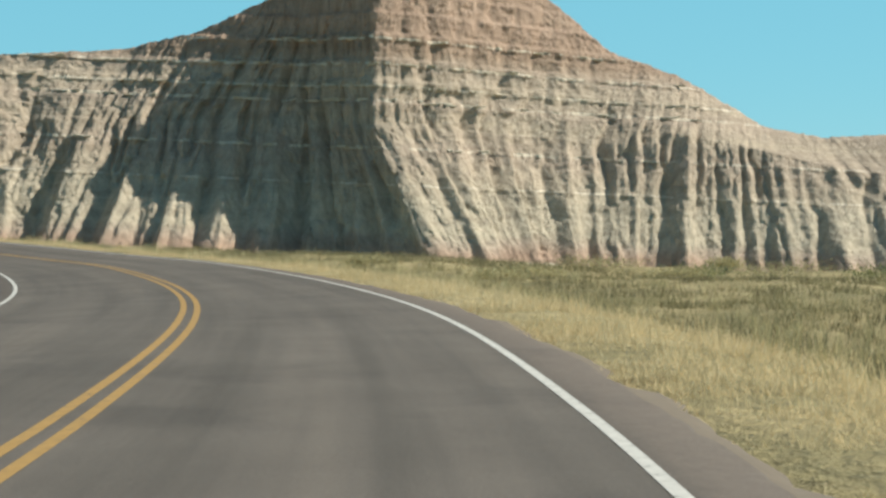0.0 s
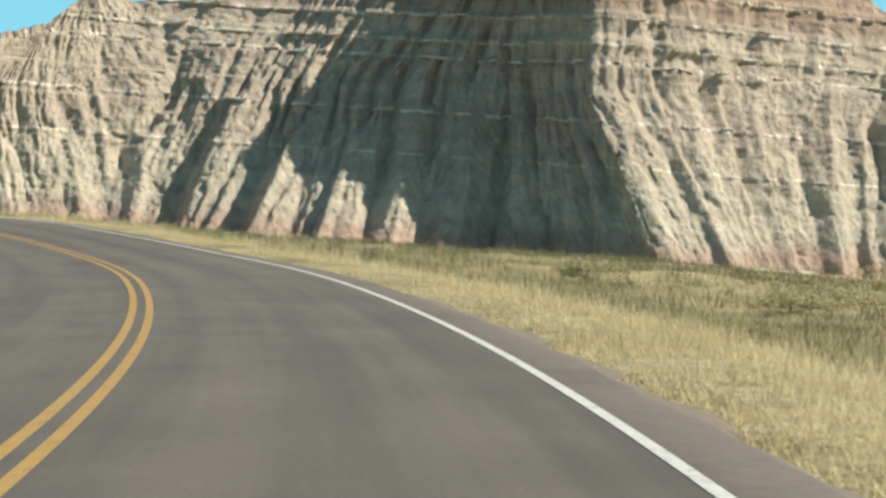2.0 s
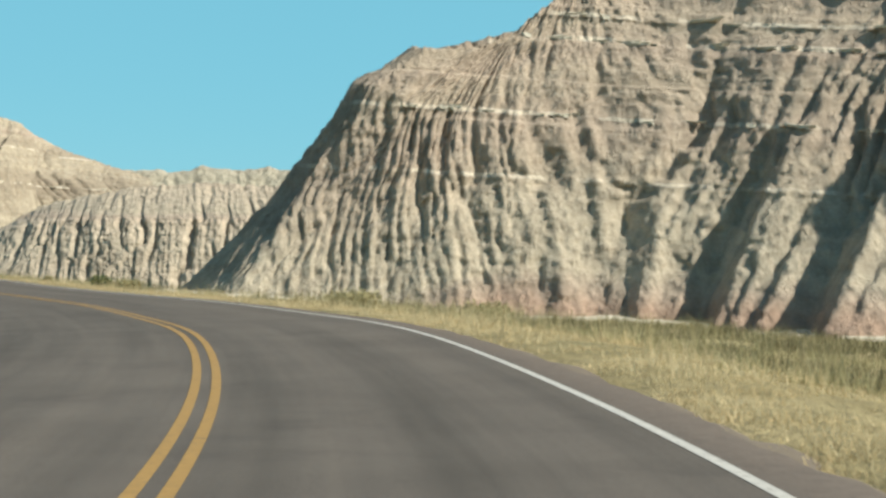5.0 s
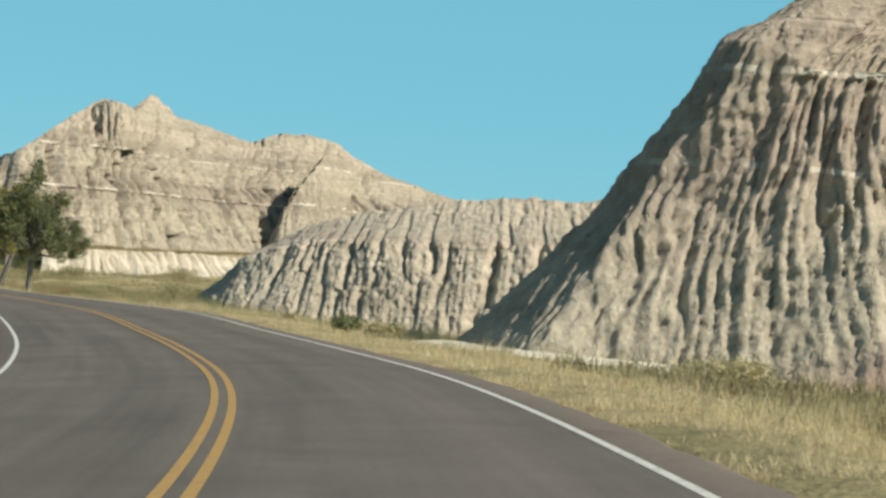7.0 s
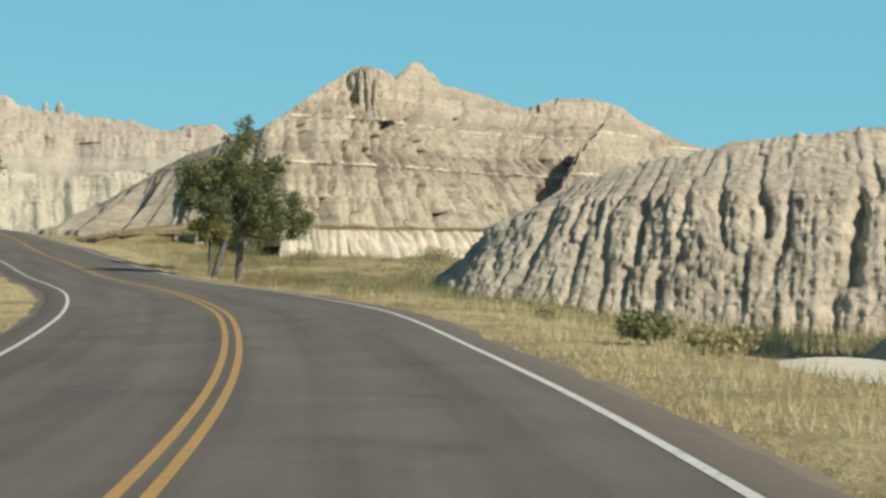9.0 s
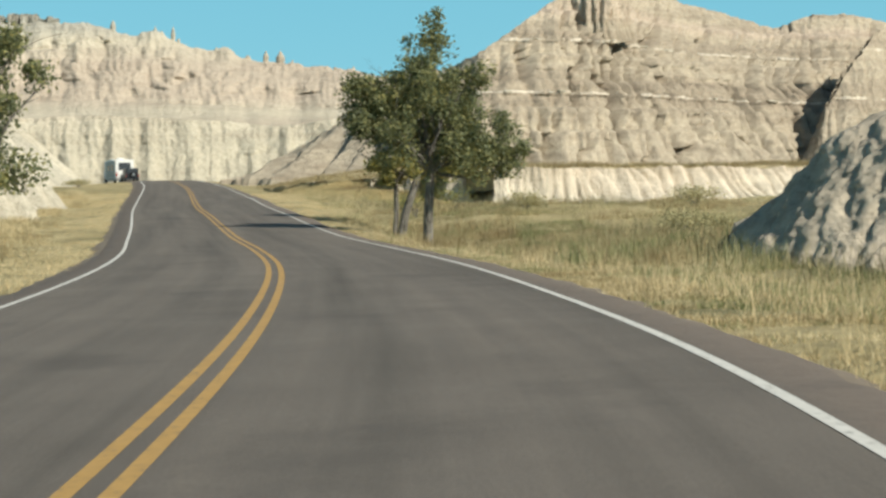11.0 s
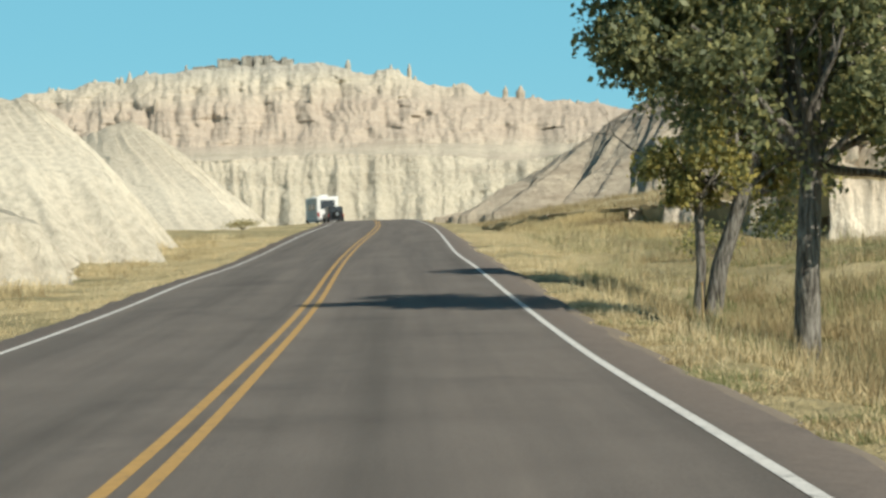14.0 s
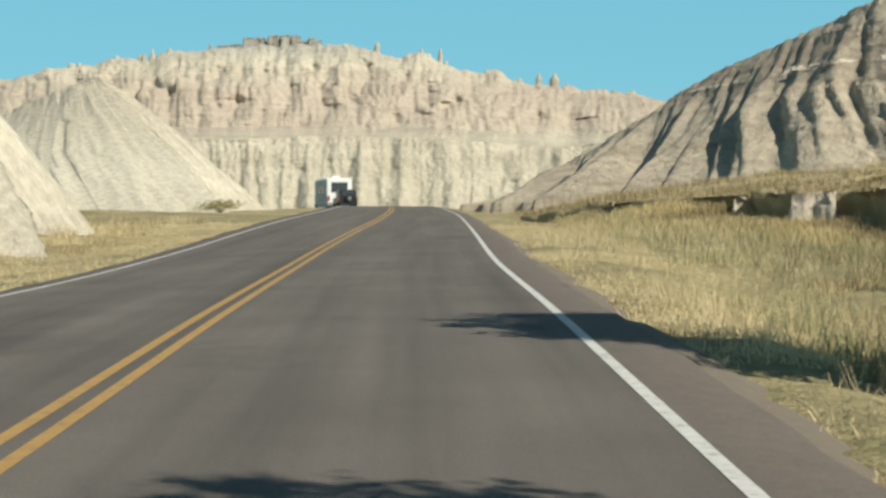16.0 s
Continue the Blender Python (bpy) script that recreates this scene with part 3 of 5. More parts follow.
# half way up to the waist, with a shoulder on the western nose
WALL_SHOULDER = [tuple((p + q) / 2 for p, q in zip(a, b)) for a, b in zip(WALL_FOOT, WALL_WAIST)]
WALL_SHOULDER[2:5] = [(-50.8, 144.5, 4.2), (-48.6, 142.7, 4.2), (-47.3, 143.4, 3.9)]
formation("fluted_butte", (WALL_FOOT, WALL_SHOULDER, WALL_WAIST, WALL_CREST), ROCK_WALL, "fluted grey clay butte with pink foot and pale ledges", 0.15, 0.62,
          [0.3, 0.25, 0.2, 0.3, 0.35, 0.38, 0.4, 0.42, 0.5, 0.7, 0.9, 1.0, 1.0, 0.8, 0.4, 0.5, 0.6, 0.65, 0.65, 0.65, 0.65, 0.65, 0.65], seed=1, back=[2.0] * 5 + [2.5, 4.0, 6.0] + [22.0] * 15,
          cells=[0.14, 0.12, 0.07, 0.07, 0.08, 0.1, 0.12] + [0.14] * 12 + [0.2] * 3, ledge=0.0, smooth=0.12, spurs=[0.2] * 7 + [0.3, 0.6] + [1.1] * 4 + [0.8, 0.3, 0.6] + [0.7] * 7, lean=[-0.5] * 6 + [-0.4, -0.25, -0.1] + [0.3] * 5 + [0.0] * 9,
          tents=([0.2] * 6 + [0.4, 0.6, 0.8] + [1.5] * 4 + [1.6, 0.9, 1.3] + [1.2] * 7, 4.4, 0.66), wall=1.8, heave=0.15, patchy=0.7, rough=[1.0] * 6 + [1.0, 1.1] + [1.2] * 15, flute=[2.7] * 6 + [2.3, 1.8] + [1.3] * 15, carve=(0.9, 1.1, 0.75, 0.4), strata=0.16, strata_from=0.42, layer=1.9, levels=[0, 0.25, 0.5, 1],
          slabs=((7.6, 60, 0.2, 0.8), (11.4, 60, 0.25, 0.8), (12.6, 50, 0.3, 0.8), (14.4, 50, 0.3, 0.8), (16.5, 30, 0.5, 0.72)), beds=((4.7, 0.2, 0.15), (7.6, 0.18, 0.12), (11.4, 0.2, 0.15), (12.6, 0.2, 0.2), (14.4, 0.2, 0.2), (16.5, 0.22, 0.22)), dip=0.045)

RIDGE_FOOT = [(-86.0, 167.4, 0.5), (-81.4, 163.4, 0), (-78.2, 163.1, -0.4), (-73, 164.0, -0.9), (-68, 165.2, -1.2), (-62, 167.4, -1.3), (-55, 169.2, -1.3), (-46, 170, -1.2)]
RIDGE_WAIST = [(-85.8, 168.6, 0.9), (-82.6, 166.3, 2.2), (-79.6, 166.9, 3), (-75.2, 167.4, 3.3), (-70.3, 169.5, 3.3), (-64.3, 171.7, 3.3), (-57.3, 173.6, 3.2), (-48, 174, 3)]
RIDGE_CREST = [(-86.2, 170.2, 1.2), (-85.2, 172.0, 3), (-83.6, 173.6, 4.3), (-79.3, 174.8, 5.2), (-74.4, 176.3, 5.8), (-68.3, 178.1, 5.6), (-61.3, 179.7, 5.5), (-52.2, 179.3, 5.2)]
formation("fluted_ridge", (RIDGE_FOOT, RIDGE_WAIST, RIDGE_CREST), ROCK_MID, "low pale fluted clay ridge beside the road", 0.08, 0.45, [0.3, 0.35, 0.5, 0.75, 0.85, 0.85, 0.85, 0.85], patchy=0.8, flute=[0.7, 0.8, 1.0, 1.3, 1.5, 1.5, 1.5, 1.5], wall=2.8, seed=7, back=14, ledge=0.08, rough=1.4, crown=0.4)

BLUFF_FOOT = [(-175.5, 222.9, 2.5), (-173, 221.6, 2.2), (-171.4, 221.7, 1.8), (-172.9, 223.3, 1.5), (-168.2, 221.1, 1.6), (-164.0, 220.0, 1.6), (-165.5, 221.9, 1.4), (-159.2, 217.6, 1.4), (-157.5, 218.5, 1.4),
              (-158.6, 219.6, 1.3), (-149.6, 214.2, 0.8), (-148.5, 215.1, 0.5), (-149.9, 216.6, 0.4), (-144.7, 213.9, 0.0), (-141.9, 219.5, 0.5), (-141.2, 227.5, 0.9), (-139.9, 238.5, 0.9), (-138, 254.3, 0.9), (-134.3, 275.6, 0.9)]


def bluff_top(x):
    return np.interp(x, (-152.0, -145.0), (2.7, 3.1))


def bluff():
    """A cut bank with alcoves: a steep face along the line, and an overhanging brown turf lip on it."""
    p = np.array(BLUFF_FOOT, float)
    pieces = [np.linspace(q, r, max(4, int(np.linalg.norm(r - q) / 0.12)), endpoint=False) for q, r in zip(p, p[1:])]
    line = np.vstack(pieces + [p[-1:]])
    for _ in range(3):
        line[1:-1] = 0.25 * line[:-2] + 0.5 * line[1:-1] + 0.25 * line[2:]
    t = np.gradient(line[:, :2], axis=0)
    t /= np.linalg.norm(t, axis=1)[:, None] + 1e-9
    out = np.stack([t[:, 1], -t[:, 0]], 1)
    arc = np.arange(len(line)) * 0.12
    open_face = step(212.5, 226.0, line[:, 1]) * step(-146.0, -143.0, line[:, 0])
    # hollows where the face turns away from the sun
    hollow = step(0.0, -0.25, out[:, 0] * SUN_X + out[:, 1] * SUN_Y) * (1 - open_face)
    rows = []
    for k in range(20):
        u = k / 19.0
        fold = np.abs(np.sin(np.pi * (arc / 1.3 + 1.5 * vnoise(arc / 2.1, u * 1.5 + 0 * arc, 71)))) ** 0.7
        rill = np.abs(np.sin(np.pi * (arc / 0.45 + vnoise(arc, u * 2 + 0 * arc, 72)))) ** 0.7
        push = (0.35 + 1.9 * open_face) * (vnoise(arc / 3.5, u * 0.8 + 0 * arc, 70) - 0.5) + 0.55 * (fold - 0.6) * (1 - 0.5 * u) * (0.4 + 1.4 * open_face) + 0.10 * (rill - 0.6) + 0.45 * (fbm(arc / 0.9, u * 3 + 0 * arc, 73, 5) - 0.47)
        lean = (0.2 + 1.5 * open_face) * u - 0.45 * (1 - u) ** 2.5 + 1.3 * hollow * math.sin(math.pi * u) ** 0.7
        q = line[:, :2] + out * (push - lean)[:, None]
        z = line[:, 2] - 0.6 + (bluff_top(line[:, 0]) - line[:, 2] + 0.6 + 0.5 * (fbm(arc / 1.6, 0 * arc, 74, 4) - 0.6)) * u
        rows.append(np.column_stack([q, z]))
    root = new("low_bluff")
    face = new("clay_face", mesh_from("clay_face", np.concatenate(rows), grid_faces(20, len(line)), ROCK_LOW))
    face.parent = root
    front = [(-190.4, 229.2), (-180.5, 225.1), (-173, 222.1), (-168.2, 221.5), (-164.0, 220.4), (-159.3, 218.5), (-157.2, 218.9), (-151.7, 215.9), (-149.2, 215.0), (-145.7, 215.2), (-143.9, 220.3), (-143.2, 228), (-141.9, 239), (-140, 254.8), (-136.3, 276)]
    edge = spline([(x, y, bluff_top(x) - 0.03 * max(0.0, -174 - x)) for x, y in front], 0.2)
    t = np.gradient(edge[:, :2], axis=0)
    t /= np.linalg.norm(t, axis=1)[:, None]
    back = np.stack([-t[:, 1], t[:, 0]], 1)
    arc = np.arange(len(edge)) * 0.2
    lip = []
    for r, dz in ((0.6, -1.4), (0.2, -0.42), (0.02, -0.06), (0.15, 0.06), (0.8, 0.16), (2.0, 0.35), (4.0, 0.7), (7.0, 1.05), (11.0, 1.1), (15.0, 0.5)):
        q = edge.copy()
        wide = step(-147.0, -168.0, edge[:, 0])
        q[:, :2] += back * ((r if r < 1.5 else 1.5 + (r - 1.5) * wide) + 0.9 * (fbm(arc / 0.9, 0 * arc, 75, 4) - 0.45))[:, None]
        q[:, 2] += (dz if dz < 0 else dz * (0.1 + 0.9 * wide)) + 0.55 * (fbm(arc / 1.7, 0 * arc + dz * 0.3, 76, 4) - 0.5)
        lip.append(q)
    turf = new("turf_top", mesh_from("turf_top", np.concatenate(lip), grid_faces(len(lip), len(edge)), TURF))
    turf.parent = root
    tagged(turf, "brown grassy top of the bluff")
    global BANK
    BANK = np.concatenate(lip[3:9])
    tagged(root, "low cut bluff of pale clay with shaded alcoves", "rock formation")


TURF = plain("brown_turf", (0.40, 0.33, 0.20), 0.95, 0.0, 1.3)
bluff()

BUTTE_FOOT = [(-224.3, 250.4, 3.6), (-210.4, 245.9, 3.5), (-195.9, 241.8, 3.4), (-184.3, 241.4, 3.0), (-178, 245, 3), (-177, 250, 3), (-176.5, 254, 3), (-176, 257, 3), (-175.7, 260, 3), (-175.5, 263, 3), (-175.5, 268, 3),
              (-176, 273, 3), (-176.5, 281, 3), (-176, 290, 3), (-175.5, 296, 3), (-174.5, 303, 3), (-173, 308, 3), (-172, 313, 3), (-170, 319, 3), (-168, 345, 3)]
BUTTE_WAIST = [(-224.3, 250.9, 3.8), (-213.5, 250.5, 5.8), (-202.1, 249.7, 7.4), (-193.2, 249.0, 9.0), (-186, 249.7, 9.7), (-186.9, 257.3, 12.7), (-186.9, 261.6, 13.4), (-187, 264.5, 13.7), (-187, 267.4, 13.5), (-186.8, 270.5, 13.3),
               (-188.6, 275.8, 13.9), (-189.3, 280.9, 13.5), (-190.1, 288.8, 13.2), (-190, 297.6, 13.4), (-189.9, 303.5, 13.9), (-189.2, 310.1, 14), (-187.6, 314.6, 13.7), (-187.5, 319.1, 13.5), (-186, 325.1, 13.2), (-184, 350, 11)]
BUTTE_CREST = [(-224.5, 251.5, 3.9), (-217.2, 255.5, 8.0), (-209.8, 259.3, 12.5), (-199.5, 258, 14.0), (-192.1, 256.2, 15.2), (-194.1, 264.4, 19.1), (-195.4, 270.2, 21.8), (-196.1, 273.9, 23.4), (-196, 276.9, 23.4), (-198.5, 283, 22.2),
               (-211.1, 300.3, 27.4), (-208.7, 302.8, 24.2), (-206.4, 308, 22.9), (-203.4, 314.1, 21.1), (-202.9, 320.4, 23.2), (-201.3, 326.5, 23.4), (-198.3, 329.6, 22.3), (-197.5, 333.3, 20.3), (-195.7, 339.6, 18), (-192, 362, 14)]
butte = formation("banded_butte", (BUTTE_FOOT, BUTTE_WAIST, BUTTE_CREST), ROCK_BUTTE, "tall banded clay butte with a knobbed summit", 0.23, 0.85, [0.25, 0.25, 0.3, 0.35, 0.5, 1.3] + [2.4] * 14, seed=19, flute=[0.8] * 4 + [1.0, 1.4] + [1.6] * 14, patchy=0.9, fade=0.1, wall=2.5, slabs=((11.0, 25, 0.25, 0.9), (16.6, 25, 0.25, 0.9)), back=26, ledge=[0.05] * 4 + [0.15] + [0.25] * 15, tents=([3.0, 3.2, 3.2, 3.0, 1.6] + [0.0] * 15, 7.5, 1.0), rough=[0.6] * 4 + [0.8] + [1.0] * 15, strata=[0.0, 0.0, 0.02, 0.05, 0.12] + [0.28] * 15, strata_from=0.05, layer=2.6, carve=(1.1, 1.1, 1.0, 0.9),
                  beds=((11.0, 0.3, 0.3), (13.6, 0.25, 0.2), (16.6, 0.3, 0.35)))
KNOB = ([(-194.8, 270.6, 18.6), (-192.7, 269.9, 18.2), (-190.8, 269.6, 17.9), (-189.5, 270.8, 17.8), (-189.8, 273.3, 18.2), (-190.9, 275.9, 18.8)],
        [(-195.2, 271.2, 20.6), (-193.2, 270.5, 20.8), (-191.4, 270.5, 20.8), (-190.3, 271.7, 20.8), (-190.5, 273.8, 20.6), (-191.4, 276.2, 20.4)],
        [(-196.0, 272.6, 22.1), (-194.3, 271.9, 22.7), (-192.8, 272.0, 23.0), (-191.6, 273.0, 22.9), (-191.7, 275.0, 22.4), (-192.4, 277.0, 21.7)])
formation("summit_knob", KNOB, ROCK_BUTTE, "fluted pinkish summit knob", 0.1, 0.55, 1.5, seed=46, back=4, ledge=0.1, parent=butte)
SPUR = ([(-181, 292, 4.0), (-176.5, 286, 4.5), (-173.3, 284.5, 5.0), (-172.5, 289, 5.0), (-173.5, 296, 5.0), (-175.5, 304, 6.0)],
        [(-182, 297, 9.0), (-179, 291.5, 8.2), (-176, 288.3, 7.8), (-175.5, 292, 9.0), (-177, 299, 11.0), (-179, 307, 12.0)],
        [(-183.4, 308.4, 19.6), (-181, 299, 15.0), (-177.6, 290.4, 9.6), (-179.5, 296, 13.4), (-182.4, 306, 19.2), (-184.1, 315.5, 17.5)])
formation("banded_spur", SPUR, ROCK_BUTTE, "narrow banded clay spur in front of the butte", 0.2, 0.9, 0.7, seed=44, back=3, ledge=0.15)

FAR_FOOT = [(-519, 257, 5), (-500, 286, 5), (-487, 306, 5), (-475, 326, 5), (-462, 345, 5), (-450, 365, 5), (-437, 385, 5), (-424, 404, 5), (-415, 419, 5),
            (-402, 439, 5)]
FAR_LEDGE = [(-534.7, 260.1, 22.5), (-515.4, 290.5, 22.8), (-502.1, 311.3, 22.9), (-489.8, 332, 23), (-476.3, 352.2, 23), (-463.8, 373.2, 23.8), (-450.5, 393.6, 22.3), (-437, 413.4, 20.6), (-427.2, 429.4, 23.1),
             (-413.9, 449.7, 23.5)]
FAR_SHELF = [(-900, 334.9, 38.3), (-860.1, 391.2, 38.1), (-834.7, 428.6, 38.1), (-809.5, 465.6, 38.5), (-784.5, 503, 38), (-759.4, 540.7, 37.9), (-734.8, 578.1, 36.8), (-711, 616.1, 33.7), (-693.6, 644.6, 35.9),
             (-669.7, 682.9, 35.8)]
FAR_BENCH = [(-946.9, 345, 48.9), (-906.1, 405, 48.8), (-879.8, 444.9, 48.8), (-853.7, 484.3, 49.3), (-827.6, 524.2, 48.8), (-801.1, 564.4, 48.7), (-775, 604.2, 47.5), (-749.7, 644.6, 44.2), (-731, 674.7, 46.5),
             (-705.3, 715.1, 46.5)]
FAR_STEP = [(-974.5, 350.2, 61.2), (-933.2, 412.1, 61.1), (-906.4, 453.9, 64.3), (-879.3, 495.6, 65.9), (-852.5, 537, 69.1), (-825.7, 577.7, 68.5), (-798.6, 619.2, 64.1), (-772.2, 661.2, 57.7), (-752.4, 692.8, 57.8),
            (-725.5, 734.5, 55.6)]
FAR_CREST = [(-1008, 356, 74), (-966, 421, 73.4), (-938.5, 465, 73.5), (-911, 508, 84), (-883, 552, 90), (-855, 595, 90), (-827, 638, 80.8), (-799.5, 681.5, 68), (-779, 714, 66),
             (-751, 757, 62)]
formation("far_badlands_wall", (FAR_FOOT, FAR_LEDGE, FAR_SHELF, FAR_BENCH, FAR_STEP, FAR_CREST), ROCK_FAR, "distant wall of pinkish buff badlands with ragged crest", 0.42, 2.0, 0.8, wall=1.4, seed=27, back=90, ledge=0.2, crown=2.2,
          rough=0.8, flute=2.2, fade=0.08, patchy=1.0, levels=[0, 0.36, 0.46, 0.56, 0.78, 1], spurs=6.5, spur_from=0.25, tents=(3.0, 11.0, 0.42), heave=1.2, carve=(0.32, 0.38, 1.9, 1.9), strata=0.2, strata_from=0.42, layer=5.0, beds=((24.5, 0.8, 0.6),))

DISTANT_FOOT = [(-297.6, 445.5, 3), (-277.2, 460.1, 3), (-256.1, 473.5, 3), (-234.3, 485.8, 3), (-211.9, 497, 3), (-189, 507, 3)]
DISTANT_WAIST = [(-305.4, 455.9, 13), (-284.5, 470.9, 13), (-262.8, 484.7, 13), (-240.4, 497.3, 13), (-217.4, 508.8, 13), (-193.8, 519, 13)]
DISTANT_CREST = [(-310.8, 463.1, 19), (-289.5, 478.3, 21.5), (-267.4, 492.4, 22.5), (-244.6, 505.3, 23), (-221.2, 517, 22), (-197.2, 527.4, 20)]
formation("distant_ridge", (DISTANT_FOOT, DISTANT_WAIST, DISTANT_CREST), ROCK_FAR, "distant jagged grey badlands ridge on the horizon", 0.6, 1.6, 1.0, seed=52, back=30, ledge=0.1, crown=0.9, rough=1.5)

HILL_1 = ([(-173, 196.2, 0.9), (-165, 195.2, 0.6), (-159.7, 193.6, 0.4), (-159.5, 188.0, 0.4), (-166, 180, 0.4), (-182, 172, 0.5)],
          [(-176.5, 195.9, 4.8), (-170.4, 194.9, 4.6), (-166.5, 193.6, 4.6), (-168, 189, 5.2), (-175, 183, 4.8), (-189, 176.5, 4.0)],
          [(-184, 195.8, 8.2), (-179.5, 195.0, 8.4), (-176.0, 194.0, 8.6), (-181, 192.0, 9.5), (-189, 188.5, 8.4), (-201, 183, 6.0)])
formation("clay_hill", HILL_1, ROCK_HILL, "pale rounded clay hill beside the road", 0.15, 0.7, 0.55, wall=1.6, patchy=0.8, flute=1.0, rough=0.6, tents=(0.6, 4.0, 1.0), seed=33, back=9, ledge=0.0)
HILL_0 = ([(-149.5, 185.6, 0.0), (-144.9, 183.2, -0.2), (-144.6, 179.5, -0.3), (-148, 175.0, -0.3), (-156, 171.5, -0.2)],
          [(-151.5, 184.6, 2.3), (-148.4, 182.9, 2.3), (-148.6, 180.2, 2.5), (-151.5, 177, 2.4), (-158.5, 174, 2.0)],
          [(-155.5, 184.2, 3.3), (-153.6, 183.0, 3.5), (-154.5, 181.5, 3.7), (-157, 179.3, 3.4), (-162, 176.8, 2.7)])
formation("clay_mound", HILL_0, ROCK_HILL, "small pale clay mound beside the road", 0.09, 0.5, 0.9, wall=1.6, flute=1.8, rough=0.8, tents=(0.6, 1.8, 1.0), seed=35, back=4, ledge=0.0)
HILL_2 = ([(-223, 229.2, 2.3), (-213, 225.0, 2.1), (-206.6, 221.8, 2.0), (-205.5, 214.0, 1.9), (-213, 204.5, 2.0), (-231, 196.2, 2.0), (-251, 191.2, 2.1)],
          [(-232, 229.4, 6.6), (-225.1, 226.2, 6.9), (-221.0, 223.9, 6.8), (-222, 217.8, 6.8), (-229.5, 211.2, 6.2), (-245.5, 203.3, 7.0), (-262.6, 198.5, 7.0)],
          [(-240.4, 228.6, 11.2), (-239.3, 227.4, 12.4), (-238.4, 226.5, 12.8), (-239.4, 225.0, 12.3), (-247.0, 219.0, 9.2), (-260, 212, 9.8), (-278, 208.0, 11.0)])
formation("clay_hill", HILL_2, ROCK_HILL, "pale cone-shaped clay hill with pinkish cap", 0.18, 0.8, 0.6, wall=1.6, patchy=0.8, flute=0.9, rough=0.7, tents=(0.9, 5.0, 1.0), seed=38, back=14, ledge=0.0)

# ---- ground ----
FEET = np.array(WALL_FOOT + RIDGE_FOOT + BLUFF_FOOT + [(x, y, z) for x, y, z in BUTTE_FOOT] + FAR_FOOT + [(x, y, z + 0.8) for x, y, z in HILL_0[0] + HILL_1[0] + HILL_2[0]])
MARKS = np.array([(15.9, 67.3, -1.1), (20.9, 106.7, -2.2), (-5.1, 103.8, -1.1), (-17.9, 117.1, -1.2), (-29.7, 120.1, -0.9), (36.4, 16.7, -0.7), (-113.0, 181.5, -1.0), (-122.4, 187.9, -0.8), (-97.1, 175.3, -0.3), (-131.9, 195.5, 0.4),
                  (-112.1, 193.8, -0.4), (-95, 188, -0.2), (-119, 209.5, 0.6), (-127, 206, 0.75), (-138, 207.0, 0.5), (-160, 213.4, 1.75), (-150, 209, 1.1), (-75, 158, -0.9), (-66, 155, -1.1), (-58, 150, -0.9), (-200.7, 237.3, 3.2), (-167.8, 234.6, 3.0), (-166.4, 247.5, 2.8), (-150, 250, 2.6), (-160, 270, 2.4),
                  (-71.4, 124.7, -0.1), (-122.5, 162.5, 0.6), (-34.9, 68.0, -0.3), (45.7, -50.8, 0.2), (-56.2, 2.8, 0.4), (-340, 330, 4.6), (-340, 240, 4), (-260, 300, 3.6), (-300, 290, 4.2)])


def ground_at(x, y):
    """Height of the ground: the road's near it, that of the feet of the slopes further off."""
    x, y = np.asarray(x, float).ravel(), np.asarray(y, float).ravel()
    pts = np.vstack([FEET, MARKS])
    line = CENTRE[::3]
    z, dist = np.empty(len(x)), np.empty(len(x))
    for i in range(0, len(x), 20000):
        a, b = x[i:i + 20000, None], y[i:i + 20000, None]
        w = 1.0 / ((a - pts[:, 0]) ** 2 + (b - pts[:, 1]) ** 2 + 4.0) ** 1.5
        far = (w * pts[:, 2]).sum(1) / w.sum(1)
        q = (a - line[:, 0]) ** 2 + (b - line[:, 1]) ** 2
        k = q.argmin(1)
        d = np.sqrt(q.min(1))
        across = (x[i:i + 20000] - line[k, 0]) * RIGHT[::3][k, 0] + (y[i:i + 20000] - line[k, 1]) * RIGHT[::3][k, 1]
        near = line[k, 2] - np.clip(across, -7, 7) * TILTED[::3][k] - 0.16 - 0.10 * step(4.6, 8, d)
        u = step(5.2, 15.0, d)
        bumps = (fbm(a[:, 0] / 5, b[:, 0] / 5, 77, 4) - 0.47) * 0.7 * step(6.5, 16, d) + (fbm(a[:, 0] / 1.1, b[:, 0] / 1.1, 78, 3) - 0.44) * 0.10 * step(4.4, 6.0, d)
        near = near - 0.75 * step(4.8, 8.0, across) * step(-88.0, -104.0, a[:, 0]) * step(-150.0, -132.0, a[:, 0])
        z[i:i + 20000] = near * (1 - u) + far * u + bumps - 0.12 * step(4.4, 3.6, d)
        dist[i:i + 20000] = d
    return z, dist


def axis(lo, hi, fine, reach):
    core = np.arange(lo, hi + fine / 2, fine)
    grow = fine * 1.5 * np.cumsum(1.22 ** np.arange(40))
    grow = grow[grow < reach]
    return np.concatenate([(lo - grow)[::-1], core, hi + grow])


gx, gy = axis(-230, 40, 0.85, 4500), axis(20, 255, 0.85, 4500)
GX, GY = np.meshgrid(gx, gy)
GZ = ground_at(GX, GY)[0]
ground = new("ground", mesh_from("ground", np.stack([GX.ravel(), GY.ravel(), GZ], 1), grid_faces(len(gy), len(gx)), SOIL))
tagged(ground, "dry prairie ground with soil and short grass", "ground", kind="structure")


